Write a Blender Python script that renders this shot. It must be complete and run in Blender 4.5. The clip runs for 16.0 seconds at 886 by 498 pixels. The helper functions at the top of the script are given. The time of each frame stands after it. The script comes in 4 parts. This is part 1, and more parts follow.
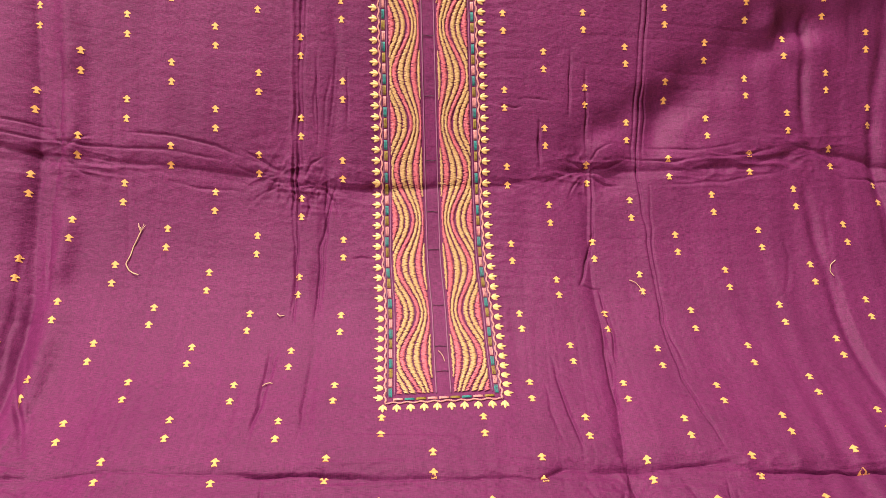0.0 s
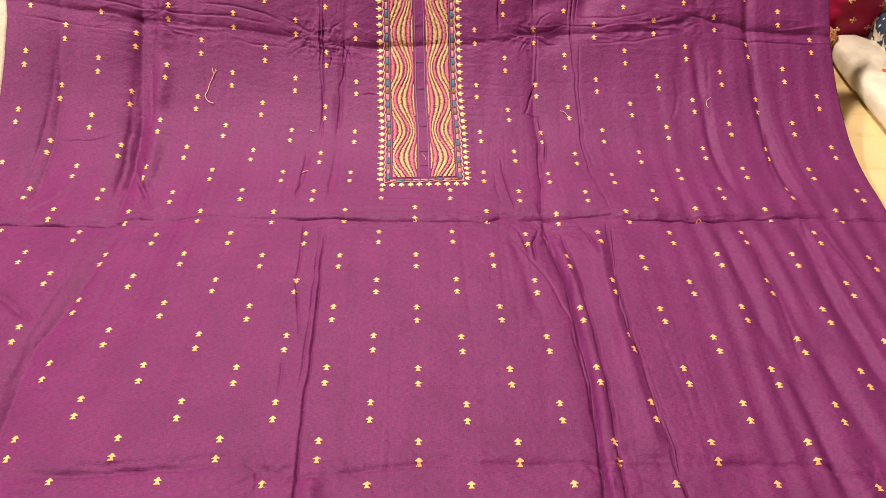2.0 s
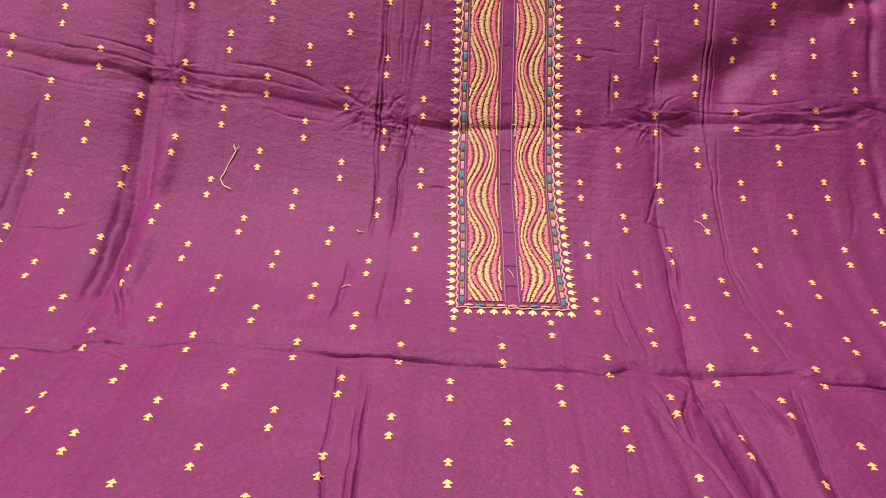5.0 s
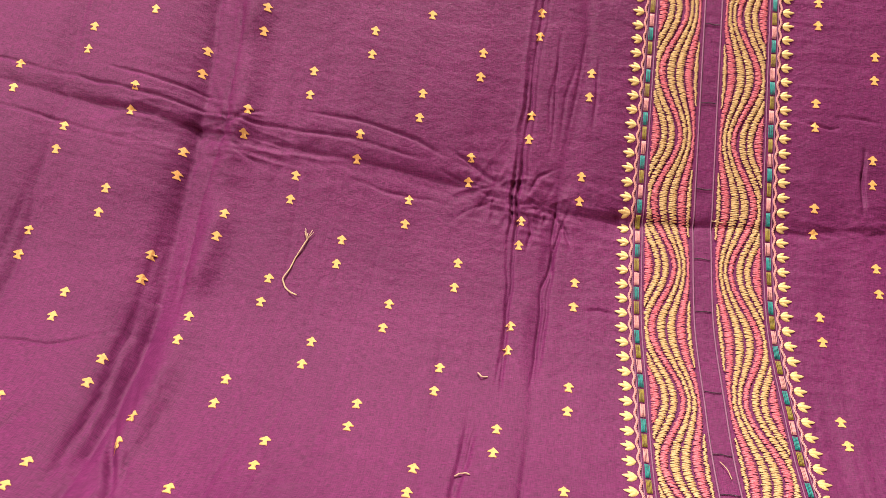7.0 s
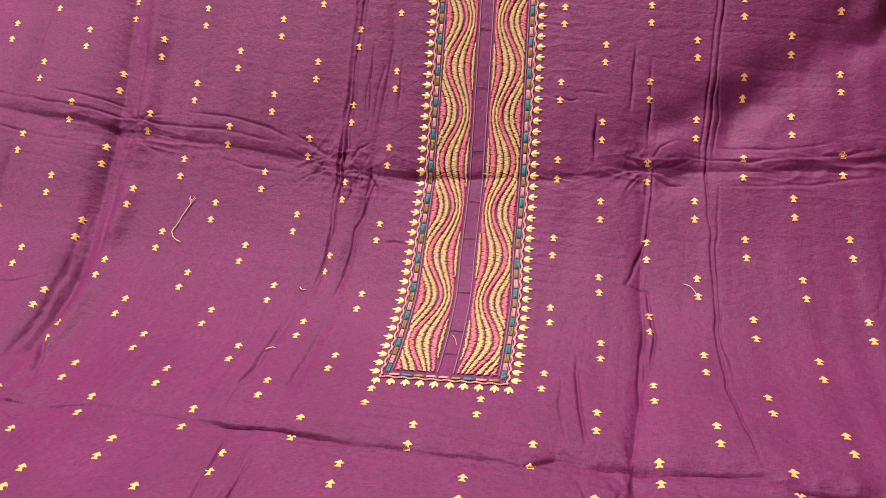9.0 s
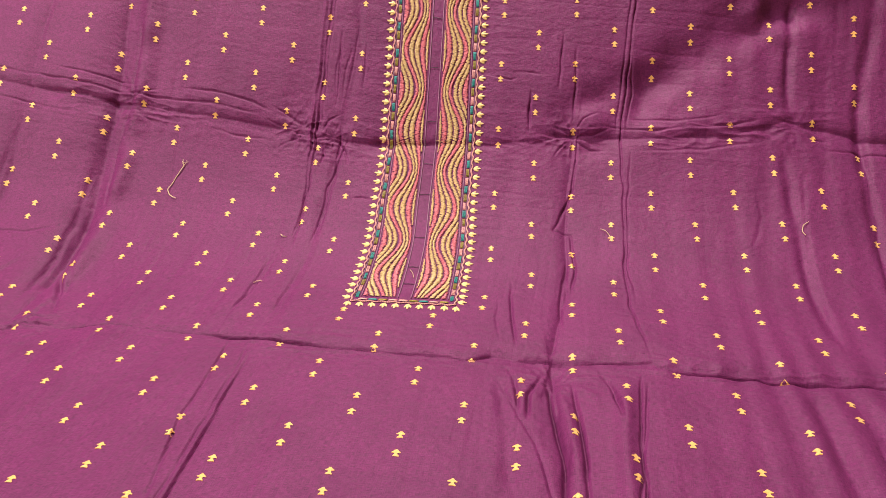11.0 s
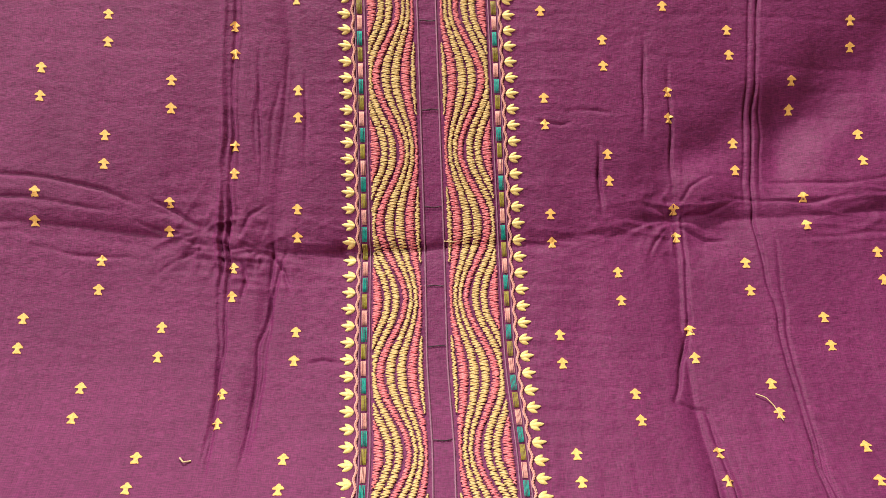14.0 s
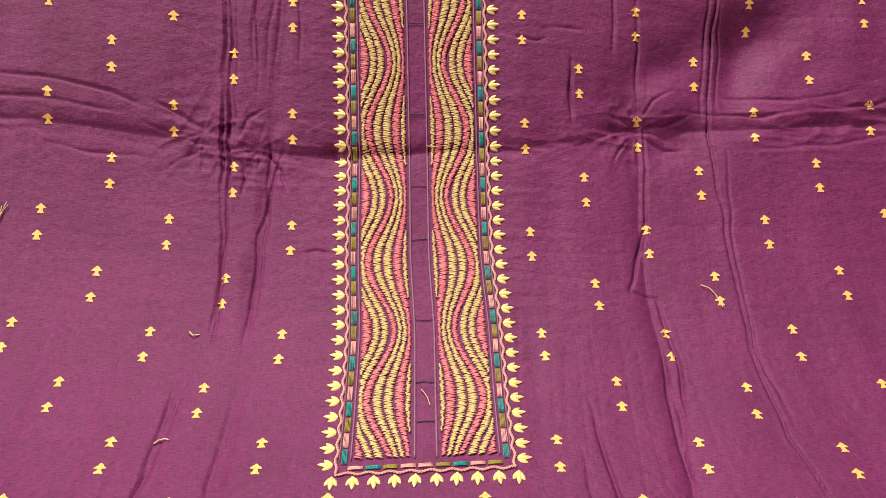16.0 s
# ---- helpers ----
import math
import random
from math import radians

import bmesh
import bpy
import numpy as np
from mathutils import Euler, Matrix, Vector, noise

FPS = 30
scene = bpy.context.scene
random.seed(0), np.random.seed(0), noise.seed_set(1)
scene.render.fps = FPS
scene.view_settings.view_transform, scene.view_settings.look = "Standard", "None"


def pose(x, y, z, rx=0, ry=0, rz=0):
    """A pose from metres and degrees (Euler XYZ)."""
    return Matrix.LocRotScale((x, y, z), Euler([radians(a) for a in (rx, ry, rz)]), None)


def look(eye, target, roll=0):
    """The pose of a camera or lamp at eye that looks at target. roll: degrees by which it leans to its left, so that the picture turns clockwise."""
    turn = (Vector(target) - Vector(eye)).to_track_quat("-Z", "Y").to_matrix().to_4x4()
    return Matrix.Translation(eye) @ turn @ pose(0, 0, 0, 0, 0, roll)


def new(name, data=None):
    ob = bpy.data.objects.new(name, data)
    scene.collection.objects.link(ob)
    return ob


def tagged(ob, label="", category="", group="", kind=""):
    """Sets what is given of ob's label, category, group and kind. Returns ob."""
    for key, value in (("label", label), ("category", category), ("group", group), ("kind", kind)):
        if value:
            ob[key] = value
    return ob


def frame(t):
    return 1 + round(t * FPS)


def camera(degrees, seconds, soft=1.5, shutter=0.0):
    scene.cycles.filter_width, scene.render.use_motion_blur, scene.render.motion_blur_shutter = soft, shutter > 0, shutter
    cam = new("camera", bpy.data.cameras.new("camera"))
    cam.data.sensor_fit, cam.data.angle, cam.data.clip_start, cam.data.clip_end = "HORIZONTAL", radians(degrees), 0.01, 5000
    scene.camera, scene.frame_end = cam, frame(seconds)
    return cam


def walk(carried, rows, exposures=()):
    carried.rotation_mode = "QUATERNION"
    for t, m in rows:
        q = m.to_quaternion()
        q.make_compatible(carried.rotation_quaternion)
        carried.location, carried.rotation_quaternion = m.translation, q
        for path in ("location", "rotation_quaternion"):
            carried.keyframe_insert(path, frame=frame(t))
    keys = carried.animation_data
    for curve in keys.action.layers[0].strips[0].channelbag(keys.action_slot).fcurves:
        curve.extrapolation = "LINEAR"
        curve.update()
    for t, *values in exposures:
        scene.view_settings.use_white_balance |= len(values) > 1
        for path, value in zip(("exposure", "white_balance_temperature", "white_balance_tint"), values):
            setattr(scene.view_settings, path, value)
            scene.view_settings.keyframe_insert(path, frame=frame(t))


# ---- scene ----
# ---- camera ----
cam = camera(60.9, 16.0, soft=0.9)
# seconds, eye x y z, yaw to the left, pitch up, roll
PATH = [
    (0, -0.0265, -0.2383, 0.4921, -1.93, -34.99, 1.85),
    (0.5, -0.0080, -0.3426, 0.5329, -0.95, -36.80, 1.43),
    (1, 0.0016, -0.4334, 0.5617, -0.31, -39.49, 0.95),
    (1.5, 0.0164, -0.5222, 0.5887, 0.25, -40.33, 0.49),
    (2, 0.0163, -0.5846, 0.5690, -0.32, -40.01, 0.99),
    (2.5, 0.0177, -0.6218, 0.5333, -0.51, -39.06, 1.03),
    (3, 0.0126, -0.6169, 0.5066, -0.69, -37.68, 1.15),
    (3.5, 0.0017, -0.5783, 0.4927, -0.53, -36.29, 1.27),
    (3.7, -0.0008, -0.5620, 0.4945, -0.53, -35.65, 1.52),
    (5.8, -0.0786, -0.2282, 0.3502, 5.70, -29.57, 2.76),
    (6, -0.0849, -0.2150, 0.3457, 6.51, -29.41, 2.83),
    (6.5, -0.1119, -0.1482, 0.3310, 7.94, -28.67, 2.86),
    (7, -0.1311, -0.0851, 0.3295, 8.73, -27.94, 2.96),
    (7.5, -0.1135, -0.0542, 0.3339, 10.62, -26.74, 1.97),
    (8, -0.0344, -0.0616, 0.3264, 12.48, -26.23, 0.62),
    (8.5, 0.0644, -0.1507, 0.3273, 14.12, -25.79, -1.60),
    (9, 0.1140, -0.2506, 0.3716, 13.51, -26.96, -2.09),
    (9.5, 0.1468, -0.3968, 0.4005, 12.65, -26.43, -1.83),
    (9.7, 0.1581, -0.4340, 0.4187, 12.34, -27.29, -1.55),
    (11.8, 0.1090, -0.2634, 0.3443, 7.80, -27.11, -0.59),
    (12, 0.0797, -0.1977, 0.3288, 7.05, -27.94, -0.55),
    (12.5, 0.0366, -0.0766, 0.2831, 5.09, -28.31, -0.83),
    (13, 0.0206, -0.0198, 0.2942, 3.68, -29.13, -1.26),
    (13.5, 0.0070, -0.0015, 0.3404, 2.79, -29.95, -1.43),
    (14, 0.0051, 0.0085, 0.3514, 2.13, -30.76, -1.16),
    (14.5, 0.0008, -0.0022, 0.3500, 1.74, -30.89, -0.99),
    (15, -0.0058, -0.0205, 0.3562, 1.35, -31.95, -0.60),
    (15.5, -0.0076, -0.0310, 0.3531, 0.61, -33.59, 0.16),
    (16, 0.0028, -0.0493, 0.3589, 0.05, -35.68, 0.92),
]


def eye_pose(x, y, z, yaw, pitch, roll):
    d = Vector((-math.sin(radians(yaw)) * math.cos(radians(pitch)), math.cos(radians(yaw)) * math.cos(radians(pitch)), math.sin(radians(pitch))))
    return look((x, y, z), Vector((x, y, z)) + d, roll)


EXPOSURES = [(0, 0.05, 6750, 12), (1.6, 0.08, 6650, 12), (2.3, 0.08, 6200, 11), (3.6, 0.1, 6100, 11), (6.0, 0.0, 6400, 10), (8.0, 0.05, 6300, 0), (9.5, 0.0, 6100, 0), (12.0, 0.05, 6250, 0), (13.3, 0.0, 6150, -16), (16.0, -0.1, 6150, -16)]
walk(cam, [(t, eye_pose(*row)) for t, *row in PATH], EXPOSURES)

# ---- world and lamps ----
world = bpy.data.worlds.new("room_air")
scene.world = world
world.use_nodes = True
world.node_tree.nodes["Background"].inputs[0].default_value = (1.0, 0.82, 0.66, 1)
world.node_tree.nodes["Background"].inputs[1].default_value = 0.03


def area_lamp(name, place, target, size, watts, colour):
    data = bpy.data.lights.new(name, "AREA")
    data.shape, data.size, data.energy, data.color = "SQUARE", size, watts, colour
    ob = new(name, data)
    ob.matrix_world = look(place, target)
    return tagged(ob, kind="structure")


# assumed main light, unseen, high behind the cloth
area_lamp("unseen_lamp", (-0.20, 1.10, 2.1), (0.0, 0.2, 0.0), 0.15, 74, (1.0, 0.86, 0.76))
# added fill from the front left: brightens the slope, rakes the upright creases
area_lamp("unseen_lamp", (-1.75, -0.60, 2.2), (0.0, 0.35, 0.0), 0.15, 84, (1.0, 0.88, 0.80))


# ---- materials ----
def material(name):
    m = bpy.data.materials.new(name)
    m.use_nodes = True
    t = m.node_tree
    return m, t, t.nodes["Principled BSDF"]


def node(t, kind, **inputs):
    n = t.nodes.new(kind)
    for key, value in inputs.items():
        n.inputs[key.replace("_", " ")].default_value = value
    return n


def ramp(t, source, stops):
    r = t.nodes.new("ShaderNodeValToRGB")
    t.links.new(source, r.inputs[0])
    while len(r.color_ramp.elements) < len(stops):
        r.color_ramp.elements.new(0.5)
    for e, (at, c) in zip(r.color_ramp.elements, stops):
        e.position, e.color = at, (*c, 1)
    return r.outputs[0]


def mixed(t, a, b, factor, blend="MIX"):
    m = t.nodes.new("ShaderNodeMix")
    m.data_type, m.blend_type = "RGBA", blend
    for socket, value in ((m.inputs[0], factor), (m.inputs[6], a), (m.inputs[7], b)):
        if isinstance(value, bpy.types.NodeSocket):
            t.links.new(value, socket)
        elif isinstance(value, (int, float)):
            socket.default_value = value
        else:
            socket.default_value = (*value, 1)
    return m.outputs[2]


def scaled(t, source, x, y, z=1.0):
    m = t.nodes.new("ShaderNodeMapping")
    m.inputs["Scale"].default_value = (x, y, z)
    t.links.new(source, m.inputs["Vector"])
    return m.outputs[0]


def noise_of(t, vector, scale, detail=3.0, rough=0.55):
    n = node(t, "ShaderNodeTexNoise", Scale=scale, Detail=detail, Roughness=rough)
    t.links.new(vector, n.inputs["Vector"])
    return n.outputs["Fac"]


def bumped(t, bsdf, height, strength, distance, before=None):
    b = node(t, "ShaderNodeBump", Strength=strength, Distance=distance)
    t.links.new(height, b.inputs["Height"])
    if before:
        t.links.new(before, b.inputs["Normal"])
    t.links.new(b.outputs[0], bsdf.inputs["Normal"])
    return b.outputs[0]


def woven(name, dark, light, tint, slub=1.0, sheen=0.25, rough=0.72):
    """Plain-woven cloth: warp and weft slubs, faint stains, sheen."""
    m, t, b = material(name)
    uv = t.nodes.new("ShaderNodeTexCoord").outputs["UV"]
    warp = noise_of(t, scaled(t, uv, 2300, 150), 1.0, 3)
    weft = noise_of(t, scaled(t, uv, 190, 2400), 1.0, 3)
    broad = noise_of(t, scaled(t, uv, 260, 7), 1.0, 4)
    bands = noise_of(t, scaled(t, uv, 3, 120), 1.0, 4)
    cloud = noise_of(t, uv, 16.0, 5, 0.62)
    rumple = noise_of(t, scaled(t, uv, 95, 130), 1.0, 4, 0.6)
    weave = node(t, "ShaderNodeMix", Factor=0.6)
    weave.data_type = "FLOAT"
    t.links.new(warp, weave.inputs[2])
    t.links.new(weft, weave.inputs[3])
    threads = weave.outputs[0]
    base = ramp(t, threads, [(0.36, dark), (0.64, light)])
    base = mixed(t, base, tint, ramp(t, broad, [(0.55, (0, 0, 0)), (0.8, (0.22 * slub,) * 3)]))
    base = mixed(t, base, dark, ramp(t, bands, [(0.50, (0, 0, 0)), (0.8, (0.18 * slub,) * 3)]))
    base = mixed(t, base, dark, ramp(t, cloud, [(0.40, (0, 0, 0)), (0.75, (0.40,) * 3)]))
    t.links.new(base, b.inputs["Base Color"])
    b.inputs["Roughness"].default_value = rough
    b.inputs["Sheen Weight"].default_value = sheen
    b.inputs["Sheen Roughness"].default_value = 0.4
    b.inputs["Sheen Tint"].default_value = (*light, 1)
    b.inputs["Specular IOR Level"].default_value = 0.25
    soft_ = bumped(t, b, rumple, 0.5, 0.0026)
    bumped(t, b, threads, 0.5, 0.0007, soft_)
    return m


def thread(name, low, high, rough=0.42):
    """Lustrous embroidery thread, each stitch a little different."""
    m, t, b = material(name)
    place = t.nodes.new("ShaderNodeTexCoord").outputs["Object"]
    grain = noise_of(t, place, 2200, 2)
    lump = noise_of(t, place, 620, 3)
    island = t.nodes.new("ShaderNodeNewGeometry").outputs["Random Per Island"]
    base = ramp(t, lump, [(0.3, low), (0.7, high)])
    base = mixed(t, base, low, ramp(t, island, [(0.0, (0.0,) * 3), (1.0, (0.5,) * 3)]))
    base = mixed(t, base, low, ramp(t, grain, [(0.45, (0, 0, 0)), (0.75, (0.6,) * 3)]))
    t.links.new(base, b.inputs["Base Color"])
    b.inputs["Roughness"].default_value = rough
    b.inputs["Sheen Weight"].default_value = 0.15
    bumped(t, b, grain, 0.5, 0.0003)
    return m


PURPLE = woven("purple_cotton", (0.078, 0.0080, 0.051), (0.225, 0.0265, 0.144), (0.27, 0.040, 0.185), sheen=0.25, rough=0.60)
SELVAGE = woven("cream_cotton", (0.46, 0.38, 0.28), (0.62, 0.54, 0.42), (0.66, 0.58, 0.46), sheen=0.1)
MOTIF = thread("motif_thread", (0.78, 0.38, 0.09), (0.95, 0.60, 0.23), 0.6)
GOLD = thread("gold_thread", (0.60, 0.38, 0.16), (0.92, 0.67, 0.35))
PINK = thread("pink_thread", (0.62, 0.10, 0.17), (0.93, 0.34, 0.38))
TEAL = thread("teal_thread", (0.0, 0.20, 0.20), (0.03, 0.46, 0.42))
OLIVE = thread("olive_thread", (0.25, 0.18, 0.01), (0.48, 0.37, 0.04))
ROSE = thread("rose_thread", (0.75, 0.30, 0.30), (0.92, 0.52, 0.48))
LEAF = thread("leaf_thread", (0.76, 0.50, 0.17), (0.97, 0.80, 0.42))
CREAM = thread("cream_thread", (0.65, 0.45, 0.25), (0.85, 0.65, 0.42), 0.6)
PIPING = thread("piping_thread", (0.22, 0.07, 0.16), (0.38, 0.15, 0.29), 0.6)
# near-black purple that paints the shade inside small creases
CREASE_SHADE = thread("painted_crease_shade", (0.015, 0.003, 0.012), (0.05, 0.010, 0.035), 0.7)


def stone():
    m, t, b = material("beige_marble")
    place = t.nodes.new("ShaderNodeTexCoord").outputs["Object"]
    cloud = noise_of(t, place, 6, 6, 0.6)
    vein = noise_of(t, scaled(t, place, 8, 30), 1.0, 6, 0.7)
    base = ramp(t, cloud, [(0.3, (0.62, 0.44, 0.20)), (0.7, (0.78, 0.60, 0.30))])
    base = mixed(t, base, (0.55, 0.36, 0.15), ramp(t, vein, [(0.56, (0, 0, 0)), (0.66, (0.5,) * 3)]))
    t.links.new(base, b.inputs["Base Color"])
    b.inputs["Roughness"].default_value = 0.35
    return m


def painted(name, colour):
    m, t, b = material(name)
    place = t.nodes.new("ShaderNodeTexCoord").outputs["Object"]
    n = noise_of(t, place, 3, 5)
    t.links.new(ramp(t, n, [(0.3, tuple(0.92 * c for c in colour)), (0.7, colour)]), b.inputs["Base Color"])
    b.inputs["Roughness"].default_value = 0.8
    return m


MARBLE = stone()
# kept dark so that the unseen walls throw back little light
WALL = painted("wall_paint", (0.26, 0.22, 0.18))


# ---- the lie of the cloth ----
def lattice(shape, seed):
    return np.random.RandomState(seed).uniform(-1, 1, shape)


LATTICES = [lattice((128, 128), seed) for seed in range(12)]


def field(x, y, sx, sy, seed):
    """Smooth noise, -1 to 1, with features sx by sy metres."""
    g = LATTICES[seed]
    u, v = x / sx + 40.3, y / sy + 40.7
    i, j = np.floor(u).astype(int), np.floor(v).astype(int)
    a, b = u - i, v - j
    a, b = a * a * (3 - 2 * a), b * b * (3 - 2 * b)
    i, j = i % 127, j % 127
    return (g[i, j] * (1 - a) + g[i + 1, j] * a) * (1 - b) + (g[i, j + 1] * (1 - a) + g[i + 1, j + 1] * a) * b


def off_line(x, v, line):
    """Distance from a line of (x, v), signed: plus on its left."""
    best, sign = np.full(x.shape, 1e9), np.ones(x.shape)
    for (ax, av), (bx, bv) in zip(line, line[1:]):
        dx, dv = bx - ax, bv - av
        k = np.clip(((x - ax) * dx + (v - av) * dv) / (dx * dx + dv * dv), 0, 1)
        d = np.hypot(x - ax - k * dx, v - av - k * dv)
        near = d < best
        sign = np.where(near, np.sign(dx * (v - av) - dv * (x - ax)), sign)
        best = np.where(near, d, best)
    return best * sign


